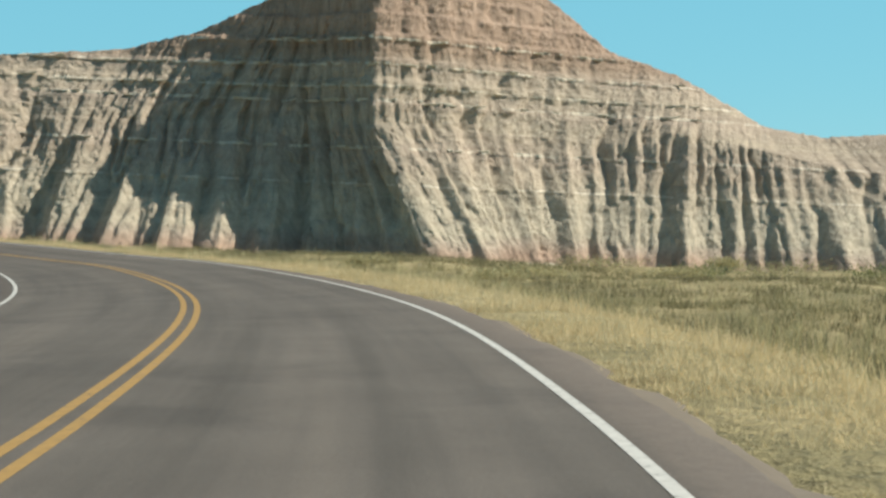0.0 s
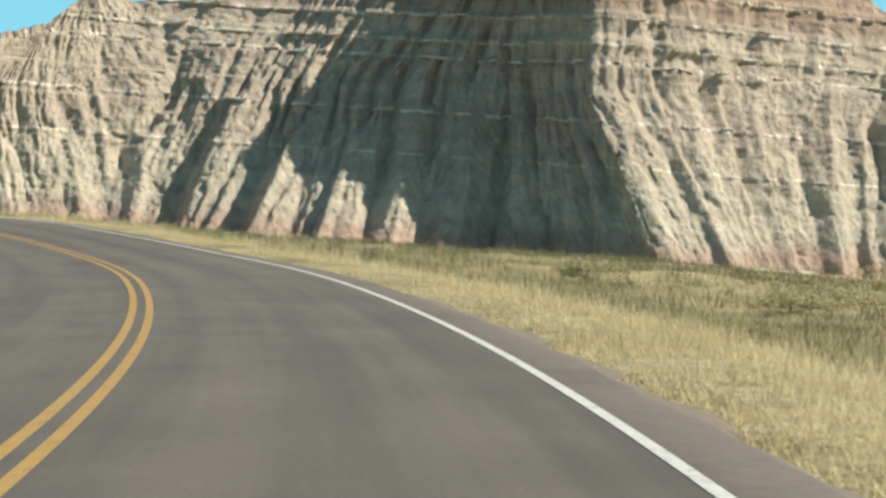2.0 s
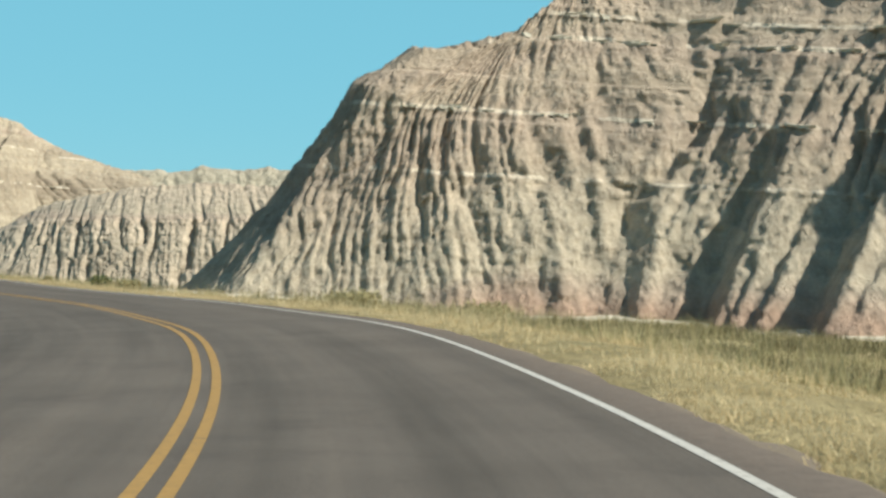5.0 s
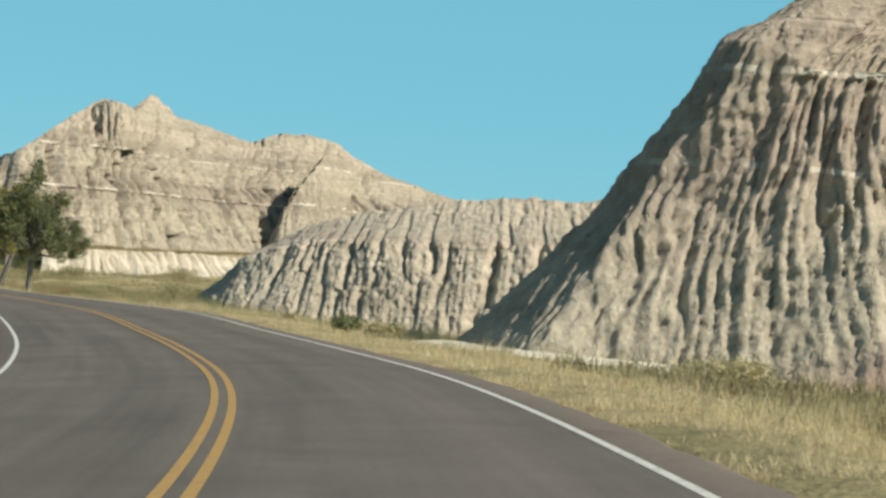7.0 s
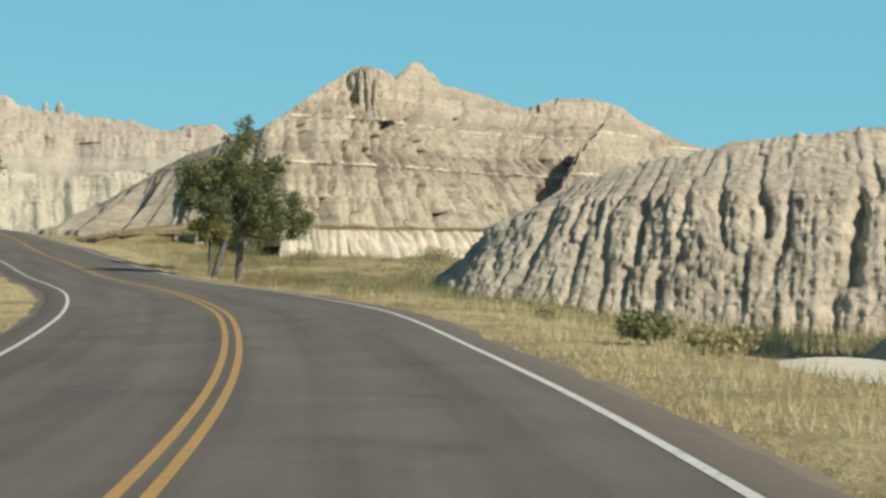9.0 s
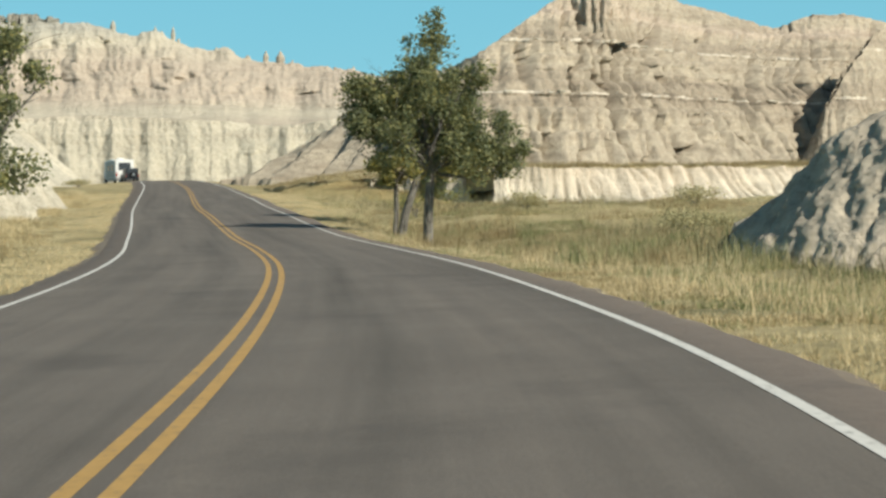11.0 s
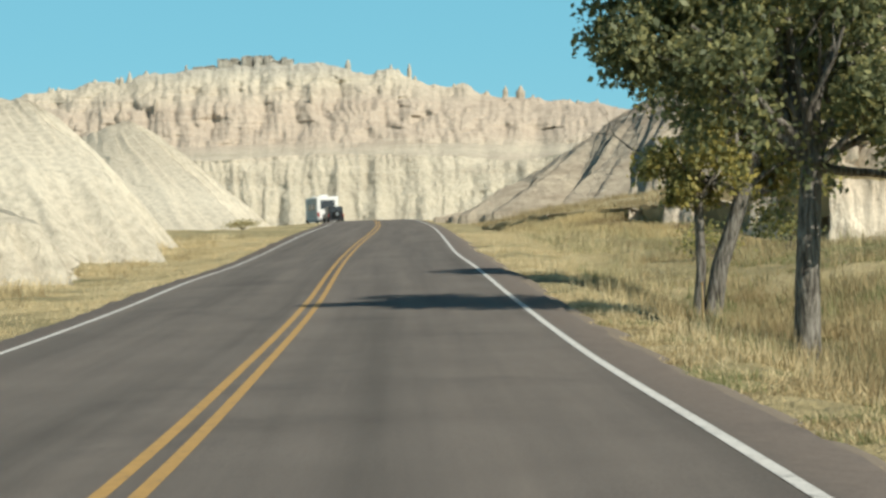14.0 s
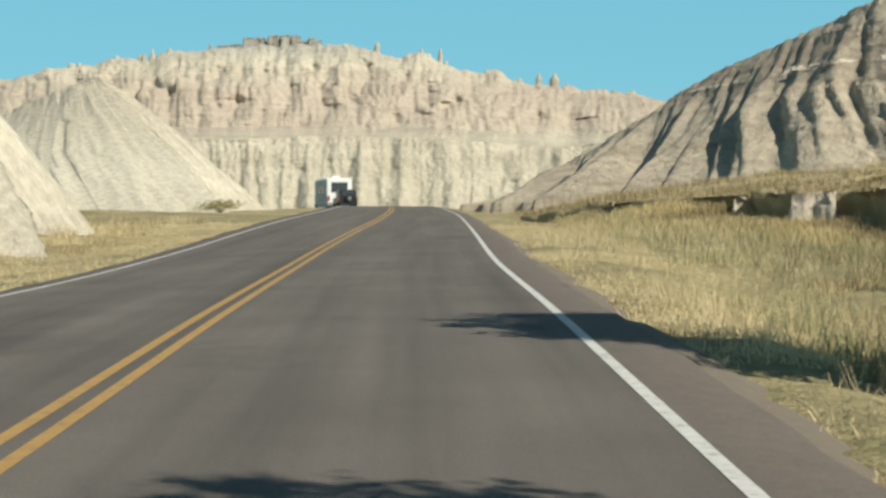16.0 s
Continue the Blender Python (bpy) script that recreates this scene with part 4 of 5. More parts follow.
# ---- pale clay washed out at the foot of the wall ----
def wash(foot, first, last, reach, lift, name):
    p = columns(foot, np.linspace(first, last, 260), 0.3)
    t = np.gradient(p[:, :2], axis=0)
    t /= np.linalg.norm(t, axis=1)[:, None]
    out = np.stack([t[:, 1], -t[:, 0]], 1)
    rows = []
    for k in range(7):
        u = k / 6
        r = (u * reach * (0.6 + 0.9 * fbm(np.arange(260) / 9.0, 0 * out[:, 0] + 2, 41, 3)) - 0.6)[:, None]
        q = p[:, :2] + out * r
        z = ground_at(q[:, 0], q[:, 1])[0] + lift * (1 - u ** 3) - 0.05 * u
        rows.append(np.column_stack([q, z]))
    v = np.concatenate(rows)
    ob = new(name, mesh_from(name, v, grid_faces(7, 260)[:, ::-1], CLAY))
    return tagged(ob, "pale clay washed out along the foot of the slope", "clay apron", kind="structure")


CLAY = plain("washed_clay", (0.62, 0.56, 0.45), 0.95, 0.0, 2.0)
wash(WALL_FOOT, 0.05, 0.72, 2.2, 0.17, "clay_apron")
wash(BLUFF_FOOT, 0.72, 0.97, 2.0, 0.1, "clay_apron")


def weedy_bank():
    """Earth slumped against the foot of the bluff, grown over with weeds."""
    edge = spline([(-176, 223.3, 0.2), (-172.4, 222.1, 0.15), (-169.4, 221.8, 0.8), (-166.8, 221.2, 1.0), (-164.6, 220.5, 0.6), (-163.8, 220.2, 0.15), (-161.5, 219.4, 0.15), (-158.0, 218.0, 0.05), (-153.5, 216.6, 0.25), (-149.2, 215.2, 0.05), (-147.0, 214.9, 0.3), (-145.0, 214.2, 0.1)], 0.25)
    t = np.gradient(edge[:, :2], axis=0)
    t /= np.linalg.norm(t, axis=1)[:, None]
    out = np.stack([t[:, 1], -t[:, 0]], 1)
    rows = []
    for k in range(16):
        u = k / 15
        q = edge[:, :2] + out * (-0.4 + 7.4 * u * (0.75 + 0.5 * fbm(np.arange(len(edge)) / 14.0, 0 * edge[:, 0], 81, 3)))[:, None]
        low, apart = ground_at(q[:, 0], q[:, 1])
        z = low - 0.6 * step(8.0, 6.0, apart) + edge[:, 2] * (1 - u) ** 1.4 + 0.35 * (fbm(q[:, 0] / 1.6, q[:, 1] / 1.6, 82, 4) - 0.45) * math.sin(math.pi * min(u + 0.25, 1)) - 0.08 * u ** 4
        rows.append(np.column_stack([q, z]))
    v = np.concatenate(rows)
    ob = new("earth_bank", mesh_from("earth_bank", v, grid_faces(16, len(edge))[:, ::-1], TURF))
    tagged(ob, "brown earth bank slumped below the bluff", "bank", kind="structure")
    return v


SLUMP = weedy_bank()

# ---- scattering ----
APRON = columns(WALL_FOOT, np.linspace(0.05, 1, 150), 0.2)
rng = np.random.default_rng(5)
FOOTPRINTS = [np.array(list(a) + list(b)[::-1])[:, :2] for a, b in ((WALL_FOOT, WALL_CREST), (RIDGE_FOOT, RIDGE_CREST), (BUTTE_FOOT, BUTTE_CREST), (HILL_0[0], HILL_0[2]), (HILL_1[0], HILL_1[2]), (HILL_2[0], HILL_2[2]))]


def inside(x, y, poly):
    r = np.zeros(len(x), bool)
    for (x1, y1), (x2, y2) in zip(poly, np.roll(poly, -1, 0)):
        c = (y1 > y) != (y2 > y)
        r ^= c & (x < (x2 - x1) * (y - y1) / (y2 - y1 + 1e-12) + x1)
    return r


def free(x, y):
    ok = np.ones(len(x), bool)
    for p in FOOTPRINTS:
        ok &= ~inside(x, y, p)
    return ok


def along(count, s0, s1, near, far, side, power=1.0):
    """Random places beside the road, between two distances along it and two from its centre."""
    i = np.clip((rng.uniform(s0, s1, count) * 2).astype(int), 0, len(CENTRE) - 1)
    d = near + (far - near) * rng.random(count) ** power
    p = CENTRE[i, :2] + RIGHT[i] * (d * side)[:, None] + rng.normal(0, 0.2, (count, 2))
    return p[:, 0], p[:, 1]


def blades(name, x, y, per, height, width, spread, mat, label, lean=0.45, on=None):
    """Tufts of bent grass blades as one mesh."""
    z, dist = ground_at(x, y)
    keep = (fbm(x / 1.1, y / 1.1, 57, 3) > 0.40) & (dist > 4.12 + 0.35 * rng.random(len(x))) & free(x, y) & (((x[:, None] - APRON[:, 0]) ** 2 + (y[:, None] - APRON[:, 1]) ** 2).min(1) > 3.2 + 4 * rng.random(len(x)))
    x, y, z = (x[keep], y[keep], z[keep]) if on is None else (x, y, on)
    n = len(x)
    size = (0.55 + 0.9 * fbm(x / 2.5, y / 2.5, 55, 3)) * rng.uniform(0.7, 1.3, n)
    bx = np.repeat(x, per) + rng.normal(0, spread, n * per)
    by = np.repeat(y, per) + rng.normal(0, spread, n * per)
    bz = np.repeat(z, per) - 0.03
    hh = np.repeat(size, per) * height * rng.uniform(0.55, 1.15, n * per)
    ang, turn = rng.uniform(0, 2 * np.pi, n * per), rng.uniform(0, 2 * np.pi, n * per)
    w = width * rng.uniform(0.7, 1.3, n * per)
    ox, oy = np.cos(turn) * w, np.sin(turn) * w
    tilt = hh * lean * rng.uniform(0.2, 1.2, n * per)
    lx, ly = np.cos(ang) * tilt, np.sin(ang) * tilt
    base = np.stack([bx, by, bz], 1)
    off = np.stack([ox, oy, 0 * ox], 1)
    tip = base + np.stack([lx, ly, hh], 1)
    v = np.stack([base - off, base + off, tip + off * 0.25, tip - off * 0.25], 1).reshape(-1, 3)
    ob = new(name, mesh_from(name, v, np.arange(len(v)).reshape(-1, 4), mat, False))
    return tagged(ob, label, "grass", kind="stuff")


x, y = along(46000, 38, 330, 4.1, 8.2, 1, 1.1)
blades("verge_grass", x, y, 6, 0.10, 0.008, 0.16, DRY, "short dry straw-coloured grass along the road edge", 0.8)
x, y = along(24000, 110, 330, 4.4, 10.0, -1, 1.2)
blades("verge_grass", x, y, 6, 0.11, 0.008, 0.16, DRY, "short dry straw-coloured grass along the road edge", 0.8)
x, y = along(9000, 38, 330, 4.9, 10.0, 1, 0.9)
patch = fbm(x / 1.6, y / 1.6, 93, 3)
blades("tall_grass", x[patch > 0.40], y[patch > 0.40], 9, 0.34, 0.006, 0.13, DRY, "tall pale tufts of dry grass beside the road", 0.5)
x, y = along(12000, 40, 330, 8.0, 24.0, 1, 1.2)
patch = fbm(x / 3, y / 3, 95, 3)
for pick, mat, label in ((patch > 0.54, SAGE, "tall dark olive weeds in the dry field"), (patch < 0.42, GREENISH, "tall grey-green grass in the dry field")):
    blades("tall_grass", x[pick], y[pick], 10, 0.55, 0.008, 0.16, mat, label, 0.4)
x, y = along(32000, 40, 330, 7.0, 38.0, 1, 1.3)
patch = fbm(x / 9, y / 9, 61, 3)
blades("prairie_grass", x[patch > 0.37], y[patch > 0.37], 7, 0.24, 0.011, 0.2, GREENISH, "grey-green prairie grass and weeds", 0.75)
x, y = along(30000, 40, 340, 6.5, 40.0, 1, 1.4)
patch = fbm(x / 9, y / 9, 61, 3)
blades("prairie_grass", x[patch < 0.41], y[patch < 0.41], 7, 0.20, 0.009, 0.2, DRY, "tall dry prairie grass gone to seed", 0.7)
x, y = along(9000, 140, 340, 8.0, 30.0, -1, 1.3)
blades("prairie_grass", x, y, 8, 0.32, 0.012, 0.2, DRY, "dry prairie grass below the clay hills", 0.6)
x, y = along(6000, 200, 335, 6.5, 20.0, -1, 1.0)
patch = fbm(x / 2.5, y / 2.5, 101, 3)
blades("brown_weeds", x[patch > 0.44], y[patch > 0.44], 10, 0.36, 0.011, 0.18, WEED, "brown weeds in the dry grass below the clay hills", 0.5)
x, y = along(26000, 40, 190, 8.5, 40.0, 1, 1.2)
patch = fbm(x / 6, y / 3, 67, 3)
blades("sage_brush", x[patch > 0.37], y[patch > 0.37], 7, 0.34, 0.014, 0.18, SAGE, "low olive sage and weeds in the dry field", 0.6)
FRESH = island("green_grass", [(0.2, (0.13, 0.15, 0.06)), (0.5, (0.23, 0.245, 0.11)), (0.85, (0.36, 0.345, 0.18))], 0.8, 0.4)
x, y = along(26000, 205, 285, 6.4, 17.0, 1, 1.1)
patch = fbm(x / 3.5, y / 3.5, 65, 3)
blades("green_grass", x[patch > 0.40], y[patch > 0.40], 8, 0.15, 0.008, 0.16, FRESH, "low green grass and weeds under the trees", 0.8)
i = rng.integers(0, len(BANK) - 1, 7000)
q = BANK[i] + (BANK[i + 1] - BANK[i]) * rng.random((7000, 1))
q = q[np.abs(BANK[i + 1] - BANK[i]).max(1) < 1.0]
blades("bluff_grass", q[:, 0] + rng.normal(0, 0.5, len(q)), q[:, 1] + rng.normal(0, 0.5, len(q)), 7, 0.30, 0.014, 0.25, WEED, "brown dry grass on the top of the bluff", 0.6, q[:, 2])
# dark clumps of weeds and crumbs of turf along the edge of the asphalt
x, y = along(8000, 38, 330, 4.1, 4.8, 1, 1.0)
patch = fbm(x / 1.3, y / 1.3, 91, 3)
blades("edge_weeds", x[patch > 0.46], y[patch > 0.46], 14, 0.06, 0.006, 0.10, WEED, "dark crumbs of turf and weeds on the asphalt edge", 0.9)
# short weeds and litter under the trees, close to the asphalt
x, y = along(9000, 205, 262, 4.15, 7.5, 1, 1.2)
patch = fbm(x / 1.2, y / 1.2, 97, 3)
for pick, mat, label in ((patch > 0.47, FRESH, "short green weeds on the verge below the trees"), (patch <= 0.47, WEED, "brown leaf litter and weeds on the verge below the trees")):
    blades("verge_weeds", x[pick], y[pick], 12, 0.08, 0.007, 0.12, mat, label, 0.9)
x, y = along(5000, 222, 275, 6.0, 13.0, 1, 1.1)
patch = fbm(x / 1.6, y / 1.6, 99, 3)
for pick, mat, label in ((patch > 0.52, FRESH, "tall green weeds in clumps near the trees"), (patch < 0.40, WEED, "tall brown weeds in clumps near the trees")):
    blades("tall_weeds", x[pick], y[pick], 14, 0.40, 0.010, 0.15, mat, label, 0.5)
# brown weeds on the bank below the bluff and on its top
x, y = along(16000, 222, 300, 9.0, 30.0, 1, 1.0)
patch = fbm(x / 4, y / 4, 63, 3)
blades("bank_weeds", x[patch > 0.43], y[patch > 0.43], 8, 0.30, 0.013, 0.2, WEED, "tall brown weeds on the bank below the bluff", 0.4)
STRAW = island("straw_weed", [(0.2, (0.36, 0.27, 0.13)), (0.5, (0.55, 0.44, 0.23)), (0.85, (0.68, 0.57, 0.33))], 0.85, 0.35)
q = SLUMP[rng.integers(0, len(SLUMP), 6000)] + rng.normal(0, 0.12, (6000, 3)) * (1, 1, 0)
q = q[ground_at(q[:, 0], q[:, 1])[1] > 6.5]
patch = fbm(q[:, 0] / 3.5, q[:, 1] / 2.0, 83, 3)
for pick, mat, tall, label in ((patch > 0.47, WEED, 0.36, "tall brown weeds on the slumped earth bank"), (patch <= 0.47, STRAW, 0.34, "tall straw-coloured grass on the slumped earth bank")):
    blades("bank_weeds", q[pick, 0], q[pick, 1], 9, tall, 0.014, 0.22, mat, label, 0.45, q[pick, 2])


def shrub(name, x, y, r, h, mat, label, count=420, leaf=0.05, seed=1):
    """A low bush: forked stems and many small leaves."""
    g = np.random.default_rng(seed)
    z = float(ground_at([x], [y])[0][0])
    root = new(name)
    root.location = (x, y, z)
    tubes = []
    tips = []
    for k in range(9):
        a, q = g.uniform(0, 6.28), g.uniform(0.3, 0.95)
        tip = np.array([math.cos(a) * r * q, math.sin(a) * r * q, h * g.uniform(0.55, 0.95)])
        tubes.append((np.array([[0, 0, -0.05], tip * [0.35, 0.35, 0.5], tip]), [0.022, 0.014, 0.006]))
        tips.append(tip)
    v, f = tube_mesh(tubes, 5)
    st = new("branchwork", mesh_from("branchwork", v, f, BARK))
    st.parent = root
    c = np.array(tips)[g.integers(0, len(tips), count)] + g.normal(0, 1, (count, 3)) * [r * 0.3, r * 0.3, h * 0.22]
    c[:, 2] = np.abs(c[:, 2]) * 0.95 + 0.02
    v, f = leaf_mesh(c, leaf, g)
    lv = new("foliage", mesh_from("foliage", v, f, mat, False))
    lv.parent = root
    return tagged(root, label, "shrub", "roadside shrubs")


def tube_mesh(tubes, sides):
    """Tapered tubes through points, with a radius at each."""
    vs, fs, base = [], [], 0
    for pts, radii in tubes:
        pts = np.asarray(pts, float)
        d = np.gradient(pts, axis=0)
        d /= np.linalg.norm(d, axis=1)[:, None] + 1e-9
        ref = np.array([0.31, 0.95, 0.02])
        u = np.cross(d, ref)
        u /= np.linalg.norm(u, axis=1)[:, None] + 1e-9
        w = np.cross(d, u)
        a = np.arange(sides) * 2 * np.pi / sides
        ring = pts[:, None] + np.asarray(radii)[:, None, None] * (u[:, None] * np.cos(a)[None, :, None] + w[:, None] * np.sin(a)[None, :, None])
        vs.append(ring.reshape(-1, 3))
        i = np.arange(len(pts) - 1)[:, None] * sides
        j = np.arange(sides)[None]
        k = (j + 1) % sides
        fs.append((np.stack([i + j, i + k, i + k + sides, i + j + sides], -1) + base).reshape(-1, 4))
        base += len(pts) * sides
    return np.vstack(vs), np.vstack(fs)


def leaf_mesh(centres, size, g):
    """Small diamond leaves turned all ways."""
    n = len(centres)
    a = g.normal(0, 1, (n, 3))
    a /= np.linalg.norm(a, axis=1)[:, None]
    b = np.cross(a, g.normal(0, 1, (n, 3)))
    b /= np.linalg.norm(b, axis=1)[:, None] + 1e-9
    s = size * g.uniform(0.6, 1.35, (n, 1))
    v = np.stack([centres - a * s, centres - b * s * 0.62, centres + a * s, centres + b * s * 0.62], 1)
    return v.reshape(-1, 3), np.arange(4 * n).reshape(-1, 4)


def tree(x, y, trunks, crown, label, leaves, seed, leaf=0.075, mat=LEAF):
    """A cottonwood. trunks: (dx, dy, lean x, lean y, radius, fork height); crown: clumps (dx, dy, dz, radius, share)."""
    g = np.random.default_rng(seed)
    z = float(ground_at([x], [y])[0][0])
    root = new("tree")
    root.location = (x, y, z)
    tubes, ends = [], []

    def limb(p, d, length, r, level):
        pts, radii = [p], [r]
        n = 5
        for k in range(n):
            d = d + g.normal(0, 0.16, 3) + np.array([0, 0, 0.05])
            d = d / np.linalg.norm(d)
            p = p + d * length / n
            pts.append(p)
            radii.append(r * (1 - 0.14 * (k + 1)))
        tubes.append((pts, radii))
        if level == 0 or radii[-1] < 0.008:
            ends.append(p)
            return
        for k in range(3 if level > 1 else 4):
            i = g.integers(2, n + 1)
            q = d + g.normal(0, 0.55, 3)
            q[2] = abs(q[2]) * 0.8 + 0.1
            limb(pts[i], q / np.linalg.norm(q), length * g.uniform(0.3, 0.5), radii[i] * 0.55, level - 1)

    for dx, dy, lx, ly, r, fork in trunks:
        p0 = np.array([dx, dy, -0.25])
        p1 = np.array([dx + lx, dy + ly, fork])
        mid = (p0 + p1) / 2 + g.normal(0, 0.06, 3)
        flare = p0 + (p1 - p0) * 0.12
        tubes.append(([p0, flare, mid, p1, p1 + (p1 - mid) * 0.5], [r * 1.45, r * 1.05, r * 0.92, r * 0.82, r * 0.6]))
        for cx, cy, cz, cr, share in crown:
            c = np.array([cx, cy, cz])
            way = c - p1
            dist = np.linalg.norm(way)
            if len(trunks) == 1 or g.random() < 0.6:
                limb(p1, way / dist, dist * 0.85, r * 0.42, 2)
    part_v, part_f = tube_mesh(tubes, 7)
    tr = new("trunk", mesh_from("trunk", part_v, part_f, BARK))
    tr.parent = root
    tagged(tr, "grey furrowed bark trunk and limbs")
    total = sum(c[4] for c in crown)
    cs = []
    for cx, cy, cz, cr, share in crown:
        n = int(leaves * share / total)
        k = max(6, int(14 * cr))
        subs = np.array([cx, cy, cz]) + np.clip(g.normal(0, 0.5, (k, 3)), -0.95, 0.95) * cr * [1.12, 1.12, 0.95]
        size = g.uniform(0.14, 0.27, k) * (0.4 + 0.7 * cr)
        i = g.integers(0, k, n)
        cs.append(subs[i] + np.clip(g.normal(0, 1, (n, 3)), -1.7, 1.7) * size[i, None])
    v, f = leaf_mesh(np.vstack(cs), leaf, g)
    cr_ob = new("crown", mesh_from("crown", v, f, mat, False))
    cr_ob.parent = root
    tagged(cr_ob, "loose crown of small green and yellowing leaves")
    return tagged(root, label, "tree", "cottonwood trees")


# the trees stand along (0.61, 0.79) across the road's way
def clump(side, along_view, up, r, share):
    return (0.61 * side - 0.79 * along_view, 0.79 * side + 0.61 * along_view, up, r, share)


tree(-113.0, 181.5, [(0, 0, 0.15, 0.1, 0.20, 3.0)],
     [clump(-0.1, 0, 6.9, 0.9, 0.9), clump(0.3, 0.2, 7.9, 0.7, 0.5), clump(0.35, 0.1, 8.7, 0.45, 0.22), clump(0.1, 0, 5.6, 1.2, 1.6), clump(-1.9, 0.3, 5.6, 0.85, 1.3), clump(-2.3, 0, 6.3, 0.5, 0.5), clump(-1.3, -0.4, 4.5, 1.0, 1.3),
      clump(1.3, 0.3, 5.4, 1.0, 1.2), clump(2.4, 0, 4.0, 1.0, 1.5), clump(1.4, -0.5, 3.6, 1.0, 1.3), clump(3.0, 0.4, 3.2, 0.8, 1.0), clump(-2.2, 0, 5.4, 0.9, 1.2), clump(2.2, 0.2, 6.6, 0.5, 0.3), clump(0.2, 1.0, 4.6, 1.0, 1.0), clump(1.0, 0, 6.6, 0.6, 0.5)],
     "tall cottonwood tree with grey-green thinning crown", 33000, 3, 0.066)
tree(-122.4, 187.9, [(0, 0, 0.6, 0.6, 0.20, 2.7), (-0.14, -0.16, 0.05, 0.1, 0.12, 2.5)],
     [clump(0.15, 0, 3.5, 0.85, 1.2), clump(1.25, 0.4, 4.6, 1.2, 1.5), clump(0.05, 0.2, 5.2, 1.0, 1.2), clump(2.55, 0, 4.6, 1.0, 1.1), clump(1.15, -0.4, 6.2, 1.0, 1.1), clump(-0.25, 0.3, 2.8, 0.55, 0.5), clump(1.85, 0.8, 3.0, 0.9, 1.2),
      clump(1.55, 0, 7.4, 0.7, 0.6), clump(-1.15, 0.2, 5.5, 0.55, 0.5), clump(-0.9, 0.2, 3.2, 0.5, 0.2), clump(2.85, 0.3, 5.9, 0.8, 0.7), clump(0.25, 0.3, 6.8, 0.6, 0.4)],
     "cottonwood tree with two dark stems and yellowing leaves", 30000, 8, 0.066, GOLD_LEAF)
tree(-105.6, 159.6, [(0, 0, 0.2, 0.1, 0.18, 2.2)],
     [clump(0.2, 0, 2.2, 0.8, 1.0), clump(-0.6, 0.4, 3.4, 1.0, 1.2), clump(0.0, 0, 4.6, 1.0, 1.2), clump(0.6, 0.2, 5.6, 0.8, 1.0), clump(-1.2, 0, 4.6, 0.9, 1.0), clump(-0.3, 0.3, 6.6, 0.6, 0.6)],
     "small cottonwood tree beside the road", 12000, 14, 0.068)

for k, (bx, by, r, h, mat) in enumerate(((-170.4, 220.6, 0.6, 0.6, GREENISH), (-120.2, 205, 1.2, 0.8, GREENISH), (-108, 190.5, 1.3, 0.8, GREENISH), (-104, 186, 1.1, 0.7, GREENISH), (-99, 182.5, 0.9, 0.6, GREENISH),
                                        (-132, 197, 0.7, 1.2, GOLD_LEAF), (-136, 199.5, 0.6, 1.0, GOLD_LEAF), (-134, 201.5, 0.8, 1.2, GOLD_LEAF), (-58.5, 142.0, 0.45, 0.4, LEAF), (-56.5, 141.0, 0.4, 0.35, GREENISH), (-66, 148.6, 0.16, 0.2, GREENISH),
                                        (-40.5, 130.5, 0.9, 0.6, GREENISH), (-37, 134, 0.8, 0.6, GREENISH), (14, 96, 2.0, 0.8, LEAF), (9, 104, 2.2, 0.8, GREENISH), (5, 88, 1.6, 0.6, GREENISH), (3, 82, 1.2, 0.5, GREENISH), (18, 99, 2.4, 0.9, GREENISH), (22, 93, 2.0, 0.9, LEAF), (11.5, 91, 1.6, 0.6, GREENISH), (-43.5, 145.2, 0.3, 0.3, LEAF),
                                        (-3, 92, 1.0, 0.6, GREENISH), (17, 110, 1.4, 0.8, GREENISH), (-207.4, 221.0, 1.1, 0.55, GREENISH), (-126, 199, 0.9, 0.8, GREENISH))):
    shrub("shrub", bx, by, r, h, mat, "low yellowing bush in dry grass" if mat is GOLD_LEAF else "low grey-green sage shrub in dry grass", 420 if mat is GOLD_LEAF else 1300, 0.055, 100 + k)


def box(bm, x0, x1, y0, y1, z0, z1, bevel=0.0):
    r = bmesh.ops.create_cube(bm, size=1, matrix=Matrix.LocRotScale(((x0 + x1) / 2, (y0 + y1) / 2, (z0 + z1) / 2), None, (x1 - x0, y1 - y0, z1 - z0)))
    if bevel:
        es = list({e for v in r["verts"] for e in v.link_edges})
        bmesh.ops.bevel(bm, geom=es, offset=bevel, segments=3, affect="EDGES", profile=0.6)
    return bm


def disc(bm, x, y, z, r, w):
    """A wheel-like drum with its axle along x."""
    bmesh.ops.create_cone(bm, cap_ends=True, segments=24, radius1=r, radius2=r, depth=w, matrix=Matrix.LocRotScale((x, y, z), Euler((0, radians(90), 0)), None))
    return bm


SHELL, DARK_GLASS, TYRE, STEEL, NIGHT, RED_GLASS = plain("white_shell", (0.78, 0.77, 0.74), 0.35), plain("dark_glass", (0.06, 0.07, 0.08), 0.08), plain("tyre_rubber", (0.02, 0.02, 0.02), 0.9), \
    plain("steel", (0.45, 0.45, 0.45), 0.35, 0.9), plain("dark_paint", (0.03, 0.033, 0.036), 0.3), plain("red_lens", (0.35, 0.02, 0.02), 0.2)
GREY_SHELL = plain("grey_shell", (0.42, 0.41, 0.39), 0.45)


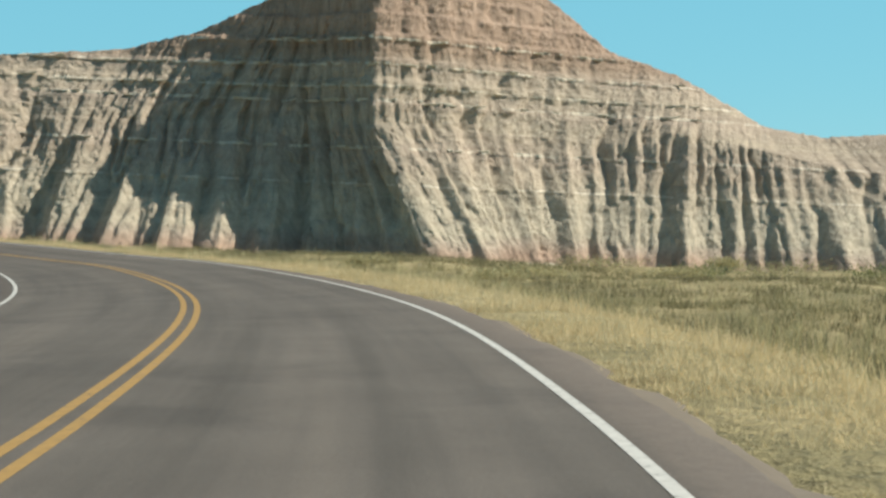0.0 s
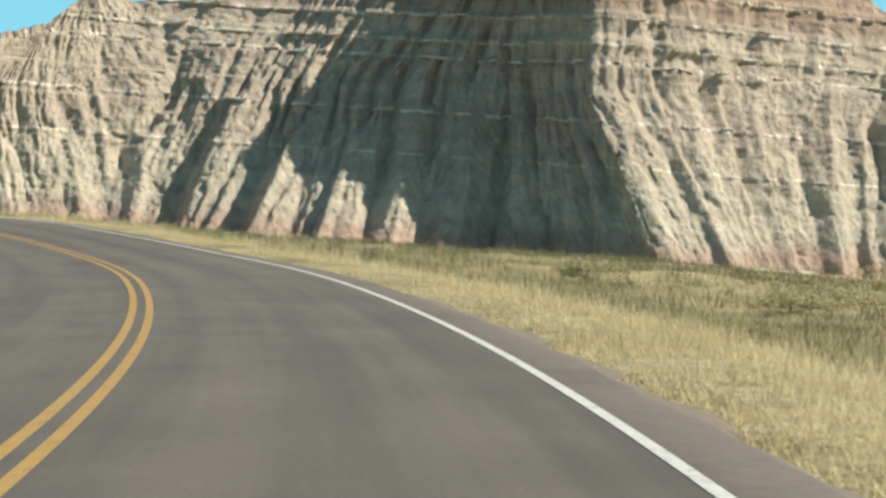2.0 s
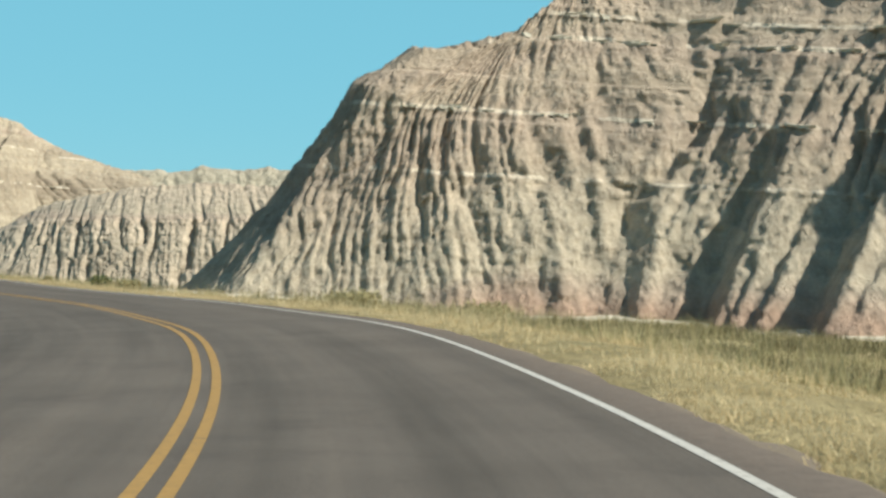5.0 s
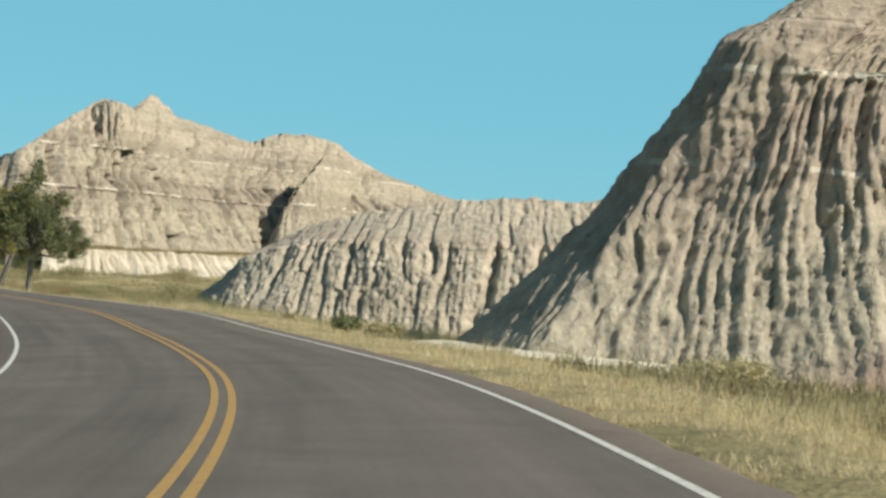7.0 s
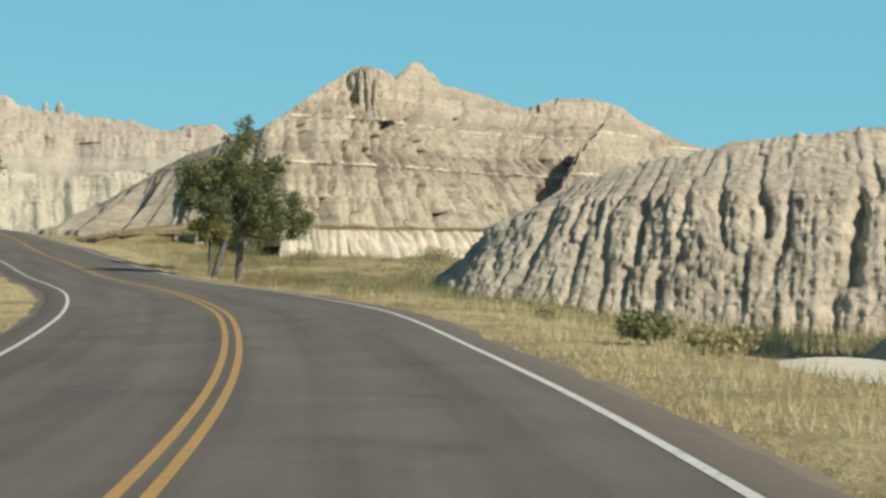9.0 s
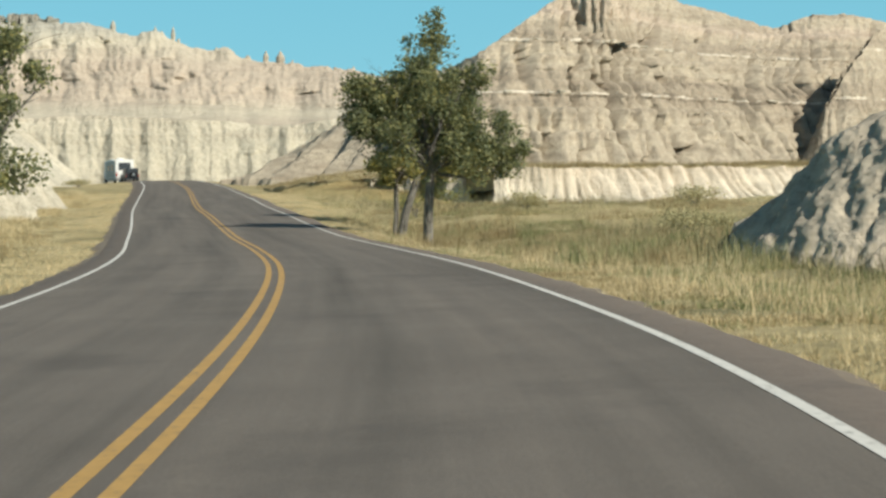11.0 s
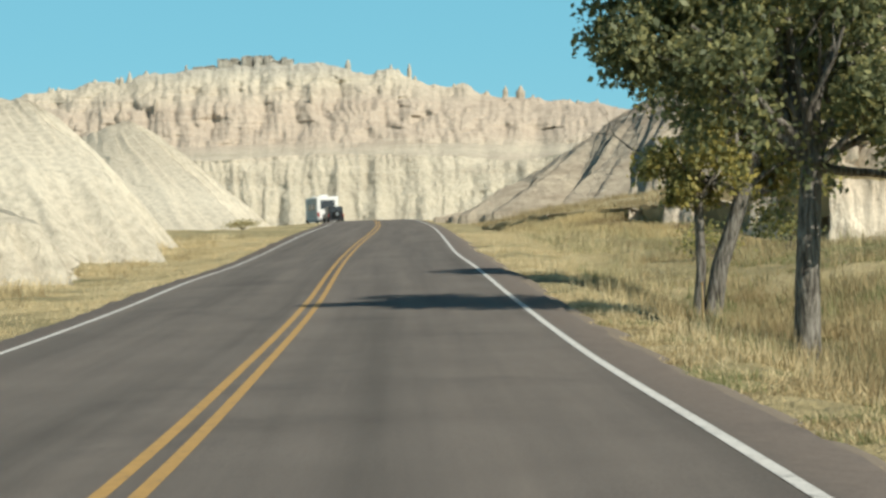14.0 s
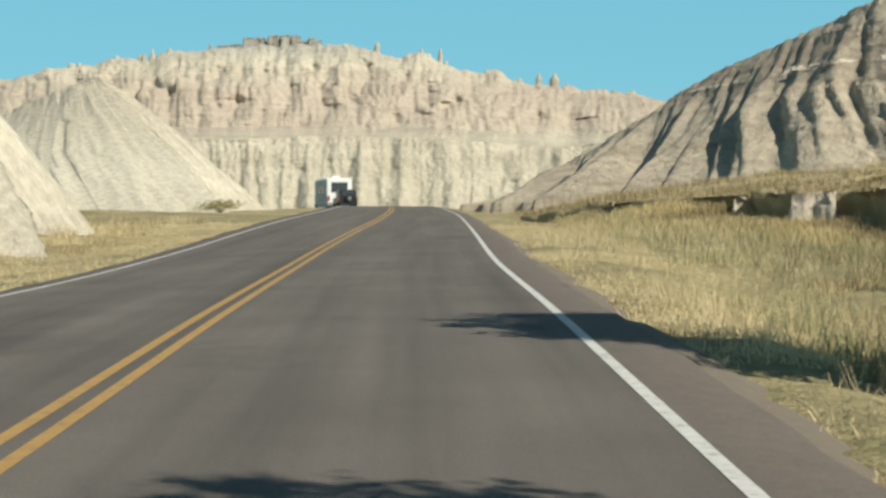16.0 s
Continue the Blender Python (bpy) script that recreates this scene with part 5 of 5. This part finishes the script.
def motorhome(m):
    """Built with its nose towards +y."""
    root = new("motorhome")
    b = part("body", box(bmesh.new(), -1.22, 1.22, -3.4, 2.0, 0.75, 3.1, 0.12), SHELL, root, "white moulded shell")
    part("cab_over", box(bmesh.new(), -1.15, 1.15, 1.9, 3.3, 1.95, 3.05, 0.18), SHELL, root)
    part("cab", box(bmesh.new(), -0.98, 0.98, 1.9, 4.3, 0.6, 1.95, 0.2), SHELL, root)
    part("lower_skirt", box(bmesh.new(), -1.2, 1.2, -3.3, 1.9, 0.42, 0.80, 0.05), GREY_SHELL, root, "grey lower skirt")
    part("rear_window", box(bmesh.new(), -0.78, 0.78, -3.44, -3.37, 1.75, 2.7, 0.03), DARK_GLASS, root, "dark wide rear window")
    for y0, y1 in ((-2.4, -1.2), (-0.4, 0.8)):
        part("side_window", box(bmesh.new(), -1.25, -1.2, y0, y1, 1.7, 2.4, 0.02), DARK_GLASS, root)
        part("side_window", box(bmesh.new(), 1.2, 1.25, y0, y1, 1.7, 2.4, 0.02), DARK_GLASS, root)
    part("side_panel", box(bmesh.new(), -1.24, -1.2, -3.2, 1.8, 0.85, 2.95, 0.02), GREY_SHELL, root, "grey side panel")
    part("roof_unit", box(bmesh.new(), -0.4, 0.4, -1.6, -0.6, 3.05, 3.35, 0.08), SHELL, root)
    part("roof_vent", box(bmesh.new(), -0.8, -0.4, 0.4, 0.8, 3.05, 3.25, 0.05), SHELL, root)
    part("bumper", box(bmesh.new(), -1.15, 1.15, -3.6, -3.36, 0.45, 0.65, 0.04), STEEL, root)
    for x in (-1.05, 1.05):
        part("tail_light", box(bmesh.new(), x - 0.1, x + 0.1, -3.45, -3.36, 0.95, 1.4, 0.02), RED_GLASS, root)
        for y in (-2.0, 3.2):
            w = part("wheel", disc(bmesh.new(), x * 0.93, y, 0.38, 0.38, 0.26), TYRE, root)
            part("hub", disc(bmesh.new(), x * 1.06, y, 0.38, 0.2, 0.06), STEEL, w)
    root.matrix_world = m
    return tagged(root, "white motorhome with dark rear window driving uphill", "motorhome")


def jeep(m):
    root = new("off_road_car")
    part("body", box(bmesh.new(), -0.85, 0.85, -1.9, 1.9, 0.5, 1.15, 0.1), NIGHT, root, "dark painted body")
    part("cabin", box(bmesh.new(), -0.78, 0.78, -1.85, 0.5, 1.1, 1.85, 0.1), NIGHT, root, "dark soft top")
    part("rear_window", box(bmesh.new(), -0.55, 0.55, -1.9, -1.84, 1.25, 1.7, 0.02), DARK_GLASS, root)
    sp = part("spare_wheel", bmesh_turn(disc(bmesh.new(), 0, 0, 0, 0.37, 0.24), (0.1, -2.02, 1.05)), TYRE, root)
    part("hub", bmesh_turn(disc(bmesh.new(), 0, 0, 0, 0.18, 0.06), (0.1, -2.16, 1.05)), STEEL, sp)
    part("bumper", box(bmesh.new(), -0.8, 0.8, -2.02, -1.88, 0.45, 0.62, 0.03), NIGHT, root)
    for x in (-0.78, 0.78):
        part("tail_light", box(bmesh.new(), x - 0.07, x + 0.07, -1.95, -1.88, 0.8, 1.0, 0.01), RED_GLASS, root)
        for y in (-1.2, 1.25):
            w = part("wheel", disc(bmesh.new(), x, y, 0.37, 0.37, 0.24), TYRE, root)
            part("hub", disc(bmesh.new(), x * 1.15, y, 0.37, 0.18, 0.06), STEEL, w)
    root.matrix_world = m
    return tagged(root, "dark off-road car with spare wheel towed behind motorhome", "car")


def bmesh_turn(bm, place):
    bmesh.ops.transform(bm, matrix=Matrix.Translation(place) @ Matrix.Rotation(radians(90), 4, "Z"), verts=bm.verts)
    return bm


motorhome(pose(-271.0, 263.6, 3.9, 0, 0, 72))
jeep(pose(-264.7, 261.4, 3.92, 0, 0, 69))

# ---- marker post ----
POST_PAINT = plain("orange_post", (0.55, 0.38, 0.18), 0.6)
post_z = float(ground_at([-117.2], [183.2])[0][0])
post = new("marker_post")
post.location = (-117.2, 183.2, post_z)
part("stake", box(bmesh.new(), -0.02, 0.02, -0.01, 0.01, -0.1, 0.84, 0.004), POST_PAINT, post)
part("cap", box(bmesh.new(), -0.022, 0.022, -0.012, 0.012, 0.84, 0.88, 0.003), YELLOW_PAINT, post)
tagged(post, "thin orange roadside marker post in grass", "post")


# ---- pinnacles on the far crest ----
def pinnacle(x, y, z, h, r, seed):
    g = np.random.default_rng(seed)
    rows, sides = 9, 10
    a = np.arange(sides + 1) * 2 * np.pi / sides
    v = np.empty((rows, sides + 1, 3))
    for k in range(rows):
        u = k / (rows - 1)
        rr = r * (1 - u) ** 0.8 * (1 + 0.25 * math.sin(9 * u + seed)) + 0.15
        w = 1 + 0.3 * g.random(sides)
        w = np.append(w, w[0])
        v[k] = np.stack([x + rr * w * np.cos(a) + u * r * 0.3, y + rr * w * np.sin(a), z - 4 + (h + 4) * u + 0 * a], 1)
    ob = new("rock_pinnacle", mesh_from("rock_pinnacle", v.reshape(-1, 3), grid_faces(rows, sides + 1), ROCK_FAR))
    return tagged(ob, "narrow clay pinnacle on the distant crest", "rock formation", "crest pinnacles")


for k, (px, py, pz, h, r) in enumerate(((-830.5, 633.4, 81, 7, 2.6), (-802.5, 677, 71.5, 4.5, 5.0), (-835, 626, 84, 4, 3.5), (-892.5, 536, 84, 3.5, 1.6), (-887, 545, 86, 5, 3.0), (-903, 519, 83, 3.5, 4.0), (-846, 609, 87, 4, 4.0), (-806, 671, 73, 3, 3))):
    pinnacle(px, py, pz, h, r * 0.6, k + 1)
# stubby teeth along the crest and on the steps below it
g = np.random.default_rng(71)
for line, count, sink, low, high in ((FAR_CREST, 24, 2.5, 3.0, 5.5), (FAR_STEP, 16, 5.0, 6.0, 11.0)):
    for k in range(count):
        px, py, pz = columns(line, np.array([g.uniform(0.12, 0.97)]), 0.22)[0]
        pinnacle(px, py, pz - sink, g.uniform(low, high), g.uniform(1.6, 4.5), 100 + k)


# ---- blocky cap on the far crest ----
def cap_rock():
    """Jointed blocks of hard rock left standing on the crest."""
    g = np.random.default_rng(9)
    root = new("cap_rock")
    p, q = np.array([-888.0, 553.0, 85.5]), np.array([-865.0, 588.5, 85.5])
    u = 0.0
    while u < 1.0:
        w, h = g.uniform(1.6, 5.0), (7.6 if 0.25 < u < 0.95 else 5.2) + g.uniform(-1.6, 1.2)
        c = p + (q - p) * min(u, 1.0)
        bm = box(bmesh.new(), -w / 2, w / 2, -g.uniform(3, 6), 4, -3, h, 0.5)
        bmesh.ops.subdivide_edges(bm, edges=bm.edges[:], cuts=1)
        for v in bm.verts:
            v.co += Vector(g.normal(0, 0.25, 3))
        ob = part("block", bm, ROCK_FAR, root)
        ob.matrix_world = pose(c[0], c[1], c[2], 0, 0, 57 + g.uniform(-12, 12))
        u += w * g.uniform(0.85, 1.25) / np.linalg.norm(q - p)
    tagged(root, "row of grey blocky cap rock on the distant crest", "rock formation")


cap_rock()
